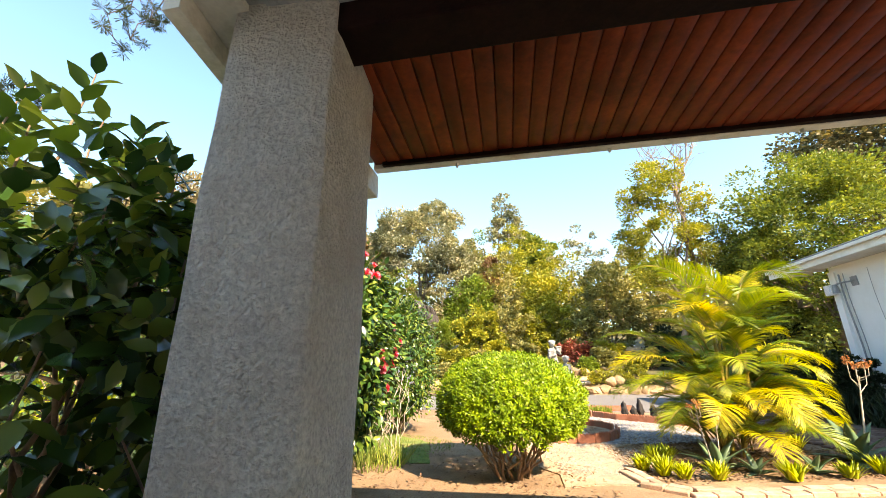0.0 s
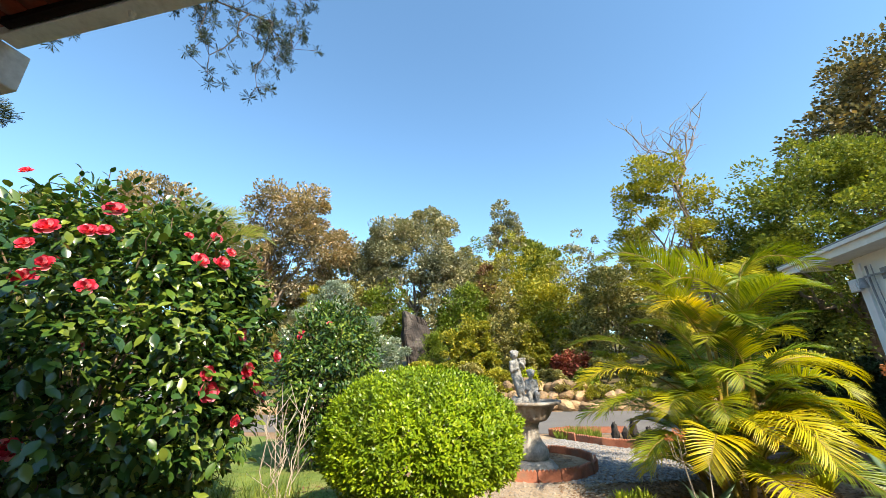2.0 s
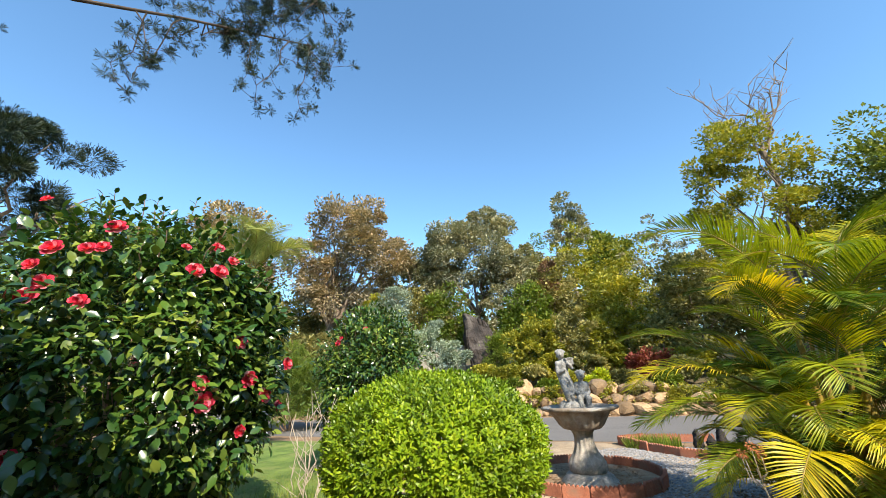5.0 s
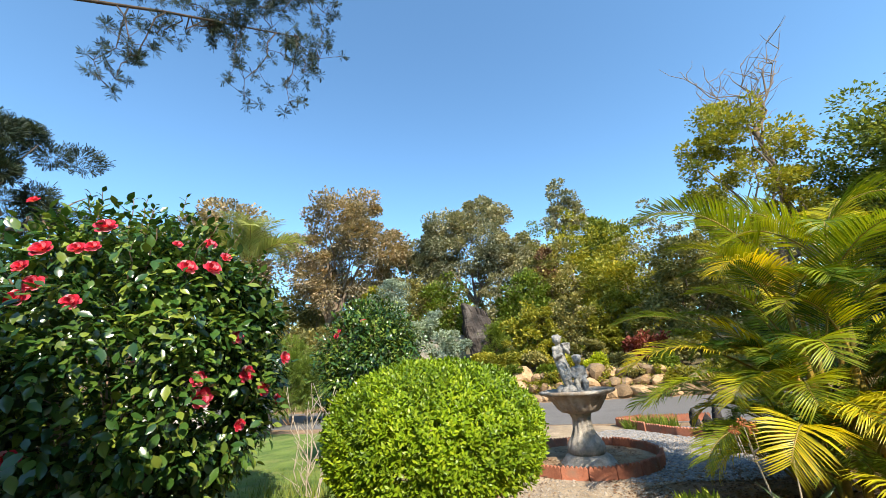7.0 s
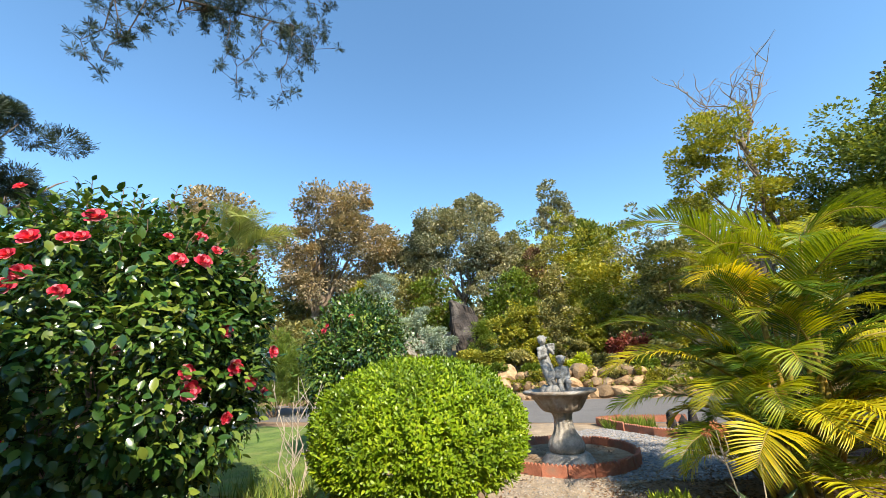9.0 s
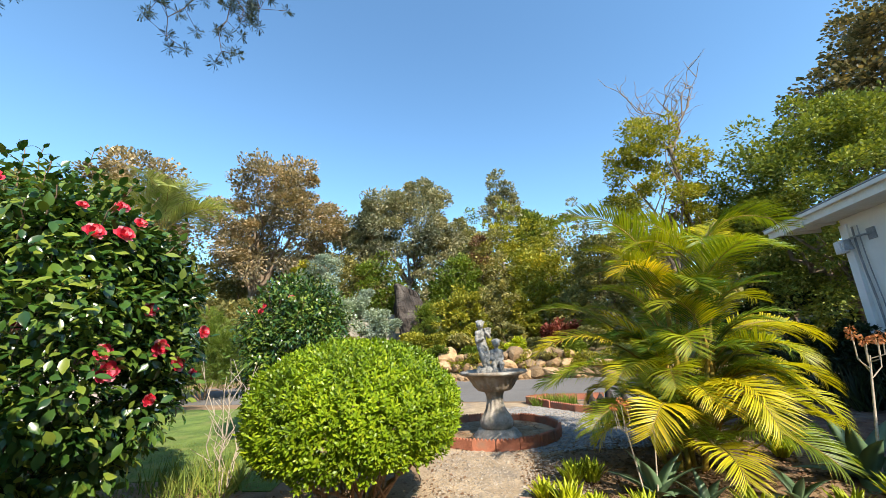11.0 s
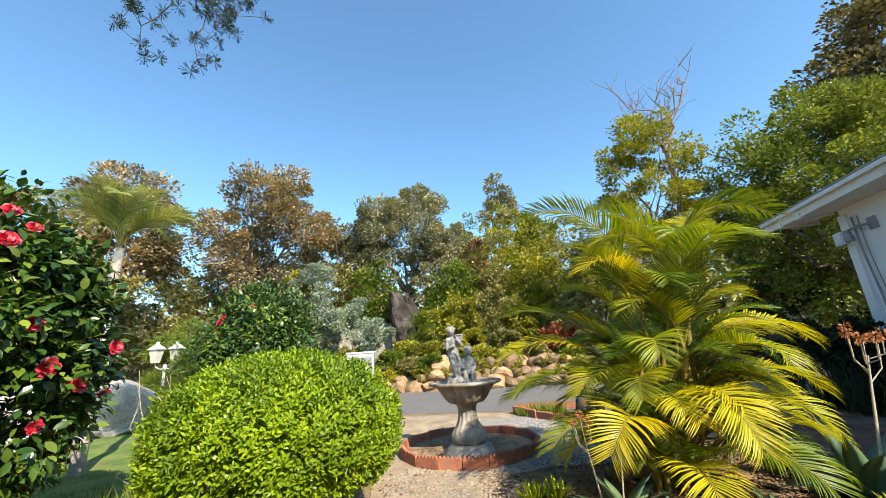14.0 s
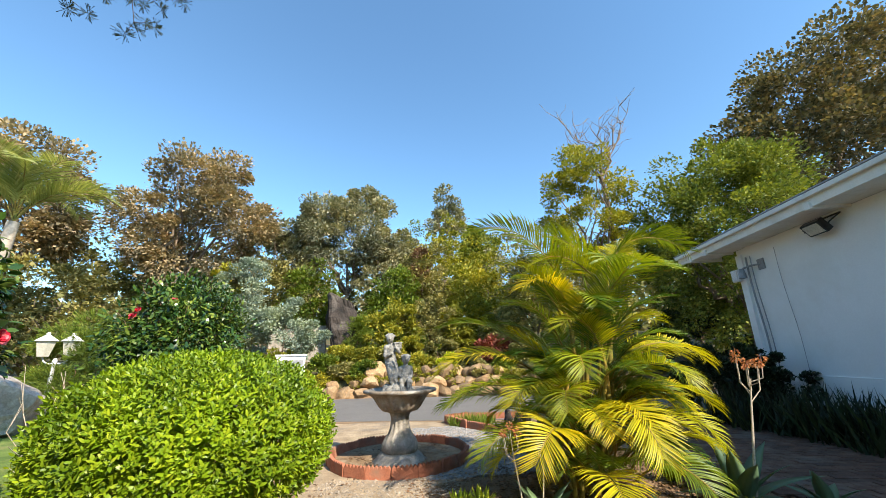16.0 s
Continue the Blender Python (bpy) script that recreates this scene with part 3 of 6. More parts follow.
shed_box("wall", (0.0, -12.0, 0.86), (0.22, 0.0, 3.42), M_WHITE)
shed_box("plinth", (-0.03, -12.0, 0.0), (0.22, 0.012, 0.86), M_WHITE, shed, 0.008)
shed_box("gable_wall", (0.222, -0.22, 0.0), (6.0, 0.0, 3.6), M_WHITE)
shed_box("back_wall", (6.0, -12.0, 0.0), (6.2, 0.0, 3.4), M_WHITE)
shed_box("end_wall", (0.222, -12.0, 0.0), (6.0, -11.8, 3.6), M_WHITE)
bm = bmesh.new()
vs = [bm.verts.new(SHED @ Vector(v)) for v in ((-0.10, 0.03, 0), (-0.10, -0.14, 0), (0.05, -0.14, 0), (0.05, 0.03, 0), (-0.035, 0.02, 3.3), (-0.035, -0.16, 3.3), (0.05, -0.16, 3.3), (0.05, 0.02, 3.3))]
for f in ((0, 3, 2, 1), (4, 5, 6, 7), (0, 1, 5, 4), (1, 2, 6, 5), (2, 3, 7, 6), (3, 0, 4, 7)):
    bm.faces.new([vs[i] for i in f])
part("pilaster", bm, M_WHITE, shed)


def shed_roof():
    """Corrugated sheets over a slope that rises from the eave."""
    bm = bmesh.new()
    n = 170
    for y0, y1 in ((-12.3, 1.35),):
        rows = []
        for i in range(n + 1):
            y = y0 + (y1 - y0) * i / n
            w = 0.012 * math.sin(i * math.pi / 1.0 + 0.4) if i % 2 else -0.006
            rows.append([bm.verts.new(SHED @ Vector((x, y, z + w))) for x, z in ((-0.62, 3.66), (3.1, 3.98), (6.8, 3.66))])
        for a, b in zip(rows, rows[1:]):
            for k in range(2):
                bm.faces.new((a[k], b[k], b[k + 1], a[k + 1]))
    ob = part("roof_sheet", bm, M_ROOFSHEET, shed)
    mod = ob.modifiers.new("thick", "SOLIDIFY")
    mod.thickness = 0.02


shed_roof()
shed_box("fascia", (-0.56, -12.2, 3.415), (-0.53, 1.28, 3.655), M_EAVE, shed, 0.004)
shed_box("gutter", (-0.63, -12.2, 3.56), (-0.565, 1.30, 3.64), M_EAVE, shed, 0.012)
shed_box("soffit", (-0.528, -12.0, 3.425), (0.0, 0.9, 3.445), M_EAVE)
shed_box("verge_board", (-0.52, 1.10, 3.45), (0.4, 1.13, 3.62), M_EAVE)
for y in (0.12, 0.72, -2.6, -5.2, -7.8):
    shed_box("rafter_end", (-0.60, y - 0.05, 3.38), (0.0, y + 0.05, 3.50), M_EAVE, shed, 0.006)
for y, x in ((-0.30, -0.05), (-0.42, -0.048), (-1.06, -0.036)):
    bm = bmesh.new()
    v, f = tube_arrays([SHED @ Vector((x, y + 0.02 * math.sin(z * 3), z)) for z in np.linspace(0.1, 3.2, 12)], [0.018 if y > -0.4 else 0.010 if y > -1 else 0.004] * 12, 7)
    mesh_part("conduit", raw_mesh("conduit", v, f, True), M_GREY, shed)
junction = thing("junction_box", "small white plastic junction box on the wall corner", "junction box", tuple(SHED @ Vector((-0.08, 0.02, 2.86))), -13.1)
slab("box_body", (-0.07, -0.12, -0.12), (0.02, 0.10, 0.13), M_METALWHITE, junction, 0.012)
slab("cover", (-0.085, -0.09, -0.09), (-0.072, 0.07, 0.10), M_METALWHITE, junction, 0.006)


def wall_lamp():
    t = thing("wall_lamp", "grey bracket lamp fixed under the eave", "lamp", tuple(SHED @ Vector((0, -0.62, 2.98))), -13.1)
    slab("wall_plate", (-0.025, -0.09, -0.11), (0.0, 0.09, 0.11), M_GREY, t, 0.01)
    v, f = tube_arrays([(-0.03, 0, 0), (-0.12, 0.12, 0.0), (-0.17, 0.30, -0.02)], [0.02, 0.02, 0.02], 7)
    mesh_part("arm", raw_mesh("arm", v, f, True), M_GREY, t)
    bm = bmesh.new()
    bmesh.ops.create_cone(bm, cap_ends=True, segments=14, radius1=0.07, radius2=0.045, depth=0.2, matrix=pose(-0.18, 0.34, -0.12))
    part("head", bm, M_GREY, t, smooth=False)


def flood_lamp():
    t = thing("flood_light", "black rectangular flood light with bracket under the eave", "flood light", tuple(SHED @ Vector((0, -2.2, 3.27))), -13.1)
    m = pose(-0.2, 0, -0.06, 0, -38, 0) @ Matrix.Scale(1.15, 4)
    slab("housing", (-0.05, -0.15, -0.10), (0.05, 0.15, 0.10), M_BLACK, t, 0.012, "", m)
    slab("glass", (-0.058, -0.12, -0.075), (-0.052, 0.12, 0.075), M_LENS, t, 0.0, "pale lamp glass", m)
    v, f = tube_arrays([(0, -0.25, 0.1), (-0.2, -0.25, -0.04), (-0.2, -0.22, -0.06)], [0.012] * 3, 6)
    v2, f2 = tube_arrays([(0, 0.25, 0.1), (-0.2, 0.25, -0.04), (-0.2, 0.22, -0.06)], [0.012] * 3, 6)
    v3, f3 = tube_arrays([(-0.004, -0.25, 0.1), (-0.004, 0.25, 0.1)], [0.014] * 2, 6)
    mesh_part("bracket", raw_mesh("bracket", *join_arrays([(v, f), (v2, f2), (v3, f3)])), M_BLACK, t)
    v, f = tube_arrays([(-0.1, 0.24, 0.02), (-0.08, 0.36, -0.05), (-0.02, 0.42, 0.06), (0, 0.38, 0.14)], [0.008] * 4, 6)
    mesh_part("cable", raw_mesh("cable", v, f), M_BLACK, t)


wall_lamp()
flood_lamp()

# ---------------------------------------------------------------- fountain
FOUNTAIN = (2.30, 6.74, 0.0)


def fountain():
    t = thing("fountain", "grey weathered cast concrete garden fountain with fluted bowl", "fountain", FOUNTAIN)
    bm = bmesh.new()
    lathe(bm, [(0.352, 0.0), (0.360, 0.025), (0.350, 0.05), (0.325, 0.068), (0.305, 0.09), (0.288, 0.115), (0.262, 0.135), (0.235, 0.15)], 48, lambda r, z, a: r + 0.007 * math.cos(a * 16))
    part("foot", bm, M_CONCRETE, t, smooth=True)
    bm = bmesh.new()
    lathe(bm, [(0.218, 0.145), (0.232, 0.18), (0.236, 0.22), (0.228, 0.26), (0.205, 0.305), (0.176, 0.345), (0.150, 0.385), (0.132, 0.43), (0.122, 0.48), (0.117, 0.54), (0.121, 0.59), (0.138, 0.625), (0.150, 0.64), (0.150, 0.655)], 64,
          lambda r, z, a: r + (0.016 * abs(math.cos(a * 4)) ** 0.5 - 0.008 if 0.16 < z < 0.33 else 0.007 * math.cos(a * 12)))
    part("pedestal", bm, M_CONCRETE, t, "flared pedestal with leaf relief", True)
    bm = bmesh.new()
    lathe(bm, [(0.14, 0.645), (0.20, 0.648), (0.245, 0.660), (0.275, 0.70), (0.315, 0.76), (0.355, 0.82), (0.395, 0.862), (0.455, 0.880), (0.490, 0.893), (0.497, 0.915), (0.485, 0.932), (0.455, 0.936), (0.425, 0.915), (0.38, 0.885), (0.28, 0.865), (0.1, 0.86)], 96,
          lambda r, z, a: r + (0.014 * math.cos(a * 20) if 0.69 < z < 0.86 and r > 0.2 else 0.013 * math.cos(a * 8) if z > 0.86 and r > 0.39 else 0.0))
    part("bowl", bm, M_BOWL, t, "wide shallow bowl with scalloped rim", True)
    return t


fountain()


def statue():
    """Two small figures on a rocky base, as one rounded body."""
    bm = bmesh.new()

    def blob(x, y, z, rx, ry, rz, tilt=0, turn=0):
        bmesh.ops.create_icosphere(bm, subdivisions=3, radius=1.0, matrix=pose(x, y, z, 0, tilt, turn) @ Matrix.Diagonal((rx, ry, rz, 1)))

    def limb(a, b, r0, r1, steps=6):
        a, b = Vector(a), Vector(b)
        for i in range(steps + 1):
            q, rr = a.lerp(b, i / steps), r0 + (r1 - r0) * i / steps
            blob(q.x, q.y, q.z, rr, rr, rr)

    def head(x, y, z, r):
        blob(x, y, z, r * 0.92, r, r * 1.08)
        blob(x, y - r * 0.92, z - r * 0.15, r * 0.16, r * 0.22, r * 0.22)
        for k in range(14):
            a = k * 2.4
            q = 0.35 + 0.6 * (k / 13)
            blob(x + r * q * math.cos(a), y + r * 0.25 + r * q * 0.8 * math.sin(a), z + r * (1.05 - 0.55 * q), r * 0.33, r * 0.33, r * 0.30)
    # the rocky base
    for a in range(11):
        w = a * 0.571
        blob(-0.03 + 0.16 * math.cos(w), 0.12 * math.sin(w), 0.05, 0.075, 0.07, 0.06 + 0.02 * (a % 3))
    blob(-0.03, 0, 0.06, 0.17, 0.14, 0.10)
    # the standing figure, leaning a little, with a box at its shoulder
    head(-0.150, -0.02, 0.765, 0.064)
    limb((-0.145, 0, 0.70), (-0.140, 0, 0.66), 0.030, 0.036, 3)
    limb((-0.195, 0, 0.635), (-0.085, -0.01, 0.645), 0.044, 0.042, 5)
    limb((-0.138, 0, 0.61), (-0.125, 0, 0.50), 0.070, 0.062)
    limb((-0.125, 0, 0.47), (-0.115, 0, 0.41), 0.066, 0.074, 4)
    limb((-0.145, -0.02, 0.39), (-0.125, -0.05, 0.24), 0.052, 0.040)
    limb((-0.125, -0.05, 0.24), (-0.105, -0.03, 0.10), 0.038, 0.028)
    limb((-0.080, 0.0, 0.39), (-0.060, -0.03, 0.24), 0.050, 0.038)
    limb((-0.060, -0.03, 0.24), (-0.055, 0.0, 0.10), 0.036, 0.028)
    limb((-0.085, -0.01, 0.64), (-0.020, -0.06, 0.575), 0.032, 0.025, 5)
    limb((-0.020, -0.06, 0.575), (-0.055, -0.09, 0.62), 0.024, 0.022, 4)
    limb((-0.200, 0.0, 0.63), (-0.215, -0.04, 0.52), 0.033, 0.027, 5)
    limb((-0.215, -0.04, 0.52), (-0.120, -0.09, 0.55), 0.025, 0.021, 5)
    for dz in (-0.028, 0.0, 0.028):
        for dx in (-0.03, 0.0, 0.03):
            blob(-0.040 + dx, -0.03, 0.655 + dz, 0.030, 0.045, 0.024)
    blob(-0.040, -0.03, 0.70, 0.070, 0.060, 0.012)
    # the cloth that falls from its shoulder to the base
    for k in range(5):
        x = -0.225 + 0.022 * k
        y = 0.02 - 0.016 * k
        limb((x, y, 0.56 - 0.035 * k), (x + 0.055, y - 0.01, 0.34 - 0.03 * k), 0.020, 0.026, 7)
        limb((x + 0.055, y - 0.01, 0.34 - 0.03 * k), (x + 0.105, y - 0.02, 0.12), 0.026, 0.022, 7)
    # the seated figure
    head(0.075, -0.05, 0.475, 0.062)
    limb((0.075, -0.03, 0.41), (0.075, -0.02, 0.38), 0.030, 0.034, 3)
    limb((0.015, -0.02, 0.345), (0.135, -0.02, 0.345), 0.042, 0.042, 5)
    limb((0.075, -0.015, 0.33), (0.075, -0.01, 0.20), 0.070, 0.084)
    limb((0.035, -0.03, 0.17), (0.015, -0.15, 0.18), 0.052, 0.042)
    limb((0.015, -0.15, 0.18), (0.025, -0.16, 0.06), 0.038, 0.028)
    limb((0.115, -0.03, 0.17), (0.125, -0.15, 0.17), 0.052, 0.042)
    limb((0.125, -0.15, 0.17), (0.115, -0.16, 0.06), 0.038, 0.028)
    limb((0.140, -0.02, 0.34), (0.158, -0.05, 0.25), 0.032, 0.026, 5)
    limb((0.158, -0.05, 0.25), (0.115, -0.12, 0.21), 0.025, 0.021, 5)
    limb((0.012, -0.02, 0.34), (-0.010, -0.05, 0.25), 0.032, 0.026, 5)
    limb((-0.010, -0.05, 0.25), (0.035, -0.12, 0.22), 0.025, 0.021, 5)
    ob = part("statue", bm, M_STATUE, None, "", True)
    ob.matrix_basis = pose(FOUNTAIN[0], FOUNTAIN[1], 0.855)
    mod = ob.modifiers.new("merge", "REMESH")
    mod.mode, mod.voxel_size, mod.use_smooth_shade = "VOXEL", 0.007, True
    tex = bpy.data.textures.new("carving", "CLOUDS")
    tex.noise_scale = 0.03
    rough = ob.modifiers.new("carved", "DISPLACE")
    rough.texture, rough.strength, rough.mid_level, rough.texture_coords = tex, 0.010, 0.5, "LOCAL"
    return tagged(ob, "pale cast stone statue of two small children on the fountain", "statue")


statue()


def edging_tile_mesh(length=0.30, height=0.16, thick=0.035, teeth=6):
    """A terracotta edging tile with a scalloped top, its foot in the ground."""
    bm = bmesh.new()
    prof = [(0, -0.03), (length, -0.03)]
    n = teeth * 6
    for i in range(n, -1, -1):
        t = i / n
        prof.append((length * t, height - 0.032 + 0.034 * abs(math.sin(math.pi * teeth * t))))
    a = [bm.verts.new((x - length / 2, -thick / 2, z)) for x, z in prof]
    b = [bm.verts.new((x - length / 2, thick / 2, z)) for x, z in prof]
    bm.faces.new(a)
    bm.faces.new(list(reversed(b)))
    for i in range(len(a)):
        j = (i + 1) % len(a)
        bm.faces.new((a[i], b[i], b[j], a[j]))
    bmesh.ops.recalc_face_normals(bm, faces=bm.faces)
    me = bpy.data.meshes.new("edging_tile")
    bm.to_mesh(me)
    bm.free()
    me.materials.append(M_TERRA)
    return me


TILE = edging_tile_mesh()


def edging(points, label, closed=False, seed=0, jitter=1.2):
    r = random.Random(seed)
    t = thing("garden_edging", label, "edging", (0, 0, 0), 0, "terracotta edgings")
    pts = [Vector((*p, 0)) for p in points]
    if closed:
        pts.append(pts[0])
    left = 0.15
    for a, b in zip(pts, pts[1:]):
        d = (b - a)
        ln = d.length
        ang = math.degrees(math.atan2(d.y, d.x))
        s = left
        while s < ln:
            p = a + d * (s / ln)
            ob = new("edging_tile", TILE)
            ob.parent = t
            ob.matrix_basis = pose(p.x, p.y, r.uniform(-0.012, 0.008), r.gauss(0, jitter * 1.5), r.gauss(0, jitter), ang + r.gauss(0, jitter))
            s += 0.304
        left = s - ln
    return t


ring = [(2.30 + 0.93 * math.cos(a), 6.95 + 0.93 * math.sin(a)) for a in np.linspace(0, 2 * math.pi, 28, endpoint=False)]
edging(ring, "ring of scalloped terracotta edging tiles round the fountain", True, 4)
edging([(3.35, 9.75), (3.6, 9.0), (4.05, 8.3), (4.75, 7.6), (5.5, 7.0)], "scalloped terracotta tiles bordering the planting bed", False, 5, 1.0)
edging([(3.35, 9.75), (3.9, 10.0), (5.2, 9.75)], "scalloped terracotta tiles bordering the planting bed", False, 6, 1.0)

# ---------------------------------------------------------------- brick edge of the front bed
def brick_mesh(sx, sy, sz, bev=0.006, material=None):
    bm = bmesh.new()
    box(bm, (-sx / 2, -sy / 2, -sz / 2), (sx / 2, sy / 2, sz / 2))
    bmesh.ops.bevel(bm, geom=list(bm.edges), offset=bev, segments=1, affect="EDGES")
    me = bpy.data.meshes.new("brick")
    bm.to_mesh(me)
    bm.free()
    me.materials.append(material or M_PAVER)
    return me


def brick_edge(points, label, seed=2):
    me = brick_mesh(0.22, 0.11, 0.12, 0.008, M_BRICK)
    r = random.Random(seed)
    t = thing("brick_edge", label, "edging")
    left = 0.11
    pts = [Vector((*p, -0.022)) for p in points]
    for a, b in zip(pts, pts[1:]):
        d = b - a
        ang = math.degrees(math.atan2(d.y, d.x))
        s = left
        while s < d.length:
            p = a + d * (s / d.length)
            ob = new("brick", me)
            ob.parent = t
            ob.matrix_basis = pose(p.x, p.y, p.z + r.uniform(-0.008, 0.008), r.gauss(0, 1.5), r.gauss(0, 1), ang + r.gauss(0, 1.5))
            s += 0.228
        left = s - d.length


brick_edge([(2.24, 4.5), (2.26, 3.92), (2.50, 3.68), (3.3, 3.63), (4.4, 3.63), (6.3, 3.54)], "row of clay bricks laid flat along the palm bed")
brick_edge([(2.12, 4.4), (2.14, 3.86), (2.44, 3.56), (3.3, 3.51), (4.4, 3.51), (6.3, 3.42)], "outer row of clay bricks beside the palm bed", 5)

# ---------------------------------------------------------------- trimmed bush
def round_bush():
    r = np.random.default_rng(21)
    t = thing("round_bush", "clipped bright green dome-shaped bush on bare stems", "bush", (0.80, 4.40, 0))
    for i in range(30):
        a = r.random() * 6.283
        q = 0.22 * r.random() ** 0.5
        s = (q * math.cos(a), q * math.sin(a), -0.05)
        e = (math.cos(a) * (0.3 + 0.45 * r.random()), math.sin(a) * (0.3 + 0.45 * r.random()), 0.5 + 0.3 * r.random())
        mesh_part("stem", raw_mesh("stem", *tube_arrays(wander(s, e, 0.03, 6, i), np.linspace(0.017, 0.007, 7), 6), smooth=True), M_TWIG, t)
    # shoots all over the dome, each with a whorl of leaves
    n = 11500
    d = unit(r, n)
    d = d[d[:, 2] > -0.66]
    n = len(d)
    lump = np.array([noise.noise(Vector(v) * 2.6) for v in d]) * 0.05 + np.array([noise.noise(Vector(v) * 7) for v in d]) * 0.05
    rad = np.array([0.93, 0.93, 0.60])
    sq = ((np.abs(d) ** 2.12).sum(1)) ** (-1 / 2.12)
    depth = 1.0 - 0.24 * r.random(n) ** 1.6
    p = d * sq[:, None] * rad * ((0.98 + lump) * depth)[:, None] + np.array([0, 0, 0.83])
    shoot = 0.75 * d + np.array([0, 0, 0.55]) + 0.45 * unit(r, n)
    shoot /= np.linalg.norm(shoot, axis=1, keepdims=True)
    at, ahead, up, size = [], [], [], []
    a = np.cross(shoot, unit(r, n))
    a /= np.linalg.norm(a, axis=1, keepdims=True)
    b = np.cross(shoot, a)
    for k in range(6):
        ang = 2.4 * k + r.normal(0, 0.25, n)
        ring = a * np.cos(ang)[:, None] + b * np.sin(ang)[:, None]
        at.append(p - shoot * (0.012 * k))
        ahead.append(ring * (0.55 + 0.12 * k) + shoot * (0.95 - 0.12 * k))
        up.append(shoot - 0.4 * ring)
        size.append((0.034 + 0.003 * k) * (0.75 + 0.5 * r.random(n)))
    v, f = place_leaves(LEAF_MID, np.concatenate(at), np.concatenate(ahead), np.concatenate(up), np.concatenate(size))
    mesh_part("foliage", raw_mesh("foliage", v, f), L_BUSH, t)


round_bush()


# ---------------------------------------------------------------- camellias
def flower_mesh(seed):
    """A double bloom: rings of cupped petals."""
    r = np.random.default_rng(seed)
    at, ahead, up, size = [], [], [], []
    for ring_i, (cnt, tilt, rr) in enumerate(((6, 0.25, 0.060), (6, 0.6, 0.052), (5, 1.0, 0.042), (4, 1.5, 0.030), (3, 2.4, 0.02))):
        for k in range(cnt):
            a = 6.283 * (k + 0.5 * (ring_i % 2)) / cnt + r.normal(0, 0.12)
            at.append((0.006 * math.cos(a), 0.006 * math.sin(a), 0.004 * ring_i))
            ahead.append((math.cos(a), math.sin(a), tilt + r.normal(0, 0.1)))
            up.append((-math.cos(a), -math.sin(a), 1.0))
            size.append(rr)
    petal = (np.array([(0, 0, 0), (0.45, 0.42, 0.06), (0.45, -0.42, 0.06), (0.9, 0.36, 0.1), (0.9, -0.36, 0.1), (0.5, 0, -0.08), (1.05, 0, 0.06)]),
             np.array([(0, 5, 1), (0, 2, 5), (1, 5, 3), (5, 6, 3), (5, 2, 4), (5, 4, 6)]))
    v, f = place_leaves(petal, np.array(at), np.array(ahead, float), np.array(up, float), np.array(size))
    me = raw_mesh("flower", v, f, True)
    me.materials.append(M_PETAL)
    return me


FLOWERS = [flower_mesh(i) for i in range(4)]


def sprig_leaves(r, s, e, leaf, count):
    """Leaves set alternately along a young shoot from s to e."""
    s, e = np.array(s, float), np.array(e, float)
    k = np.linspace(0.25, 1.0, count)[:, None]
    at = s + (e - s) * k
    ang = np.arange(count) * 2.4 + r.random() * 6
    ring = np.stack([np.cos(ang), np.sin(ang), 0.35 + 0.5 * k[:, 0]], 1)
    return at, ring, np.array([0, 0, 1.0]) + 0.4 * unit(r, count) - 0.5 * ring * np.array([1, 1, 0]), leaf * (1.1 - 0.45 * k[:, 0])


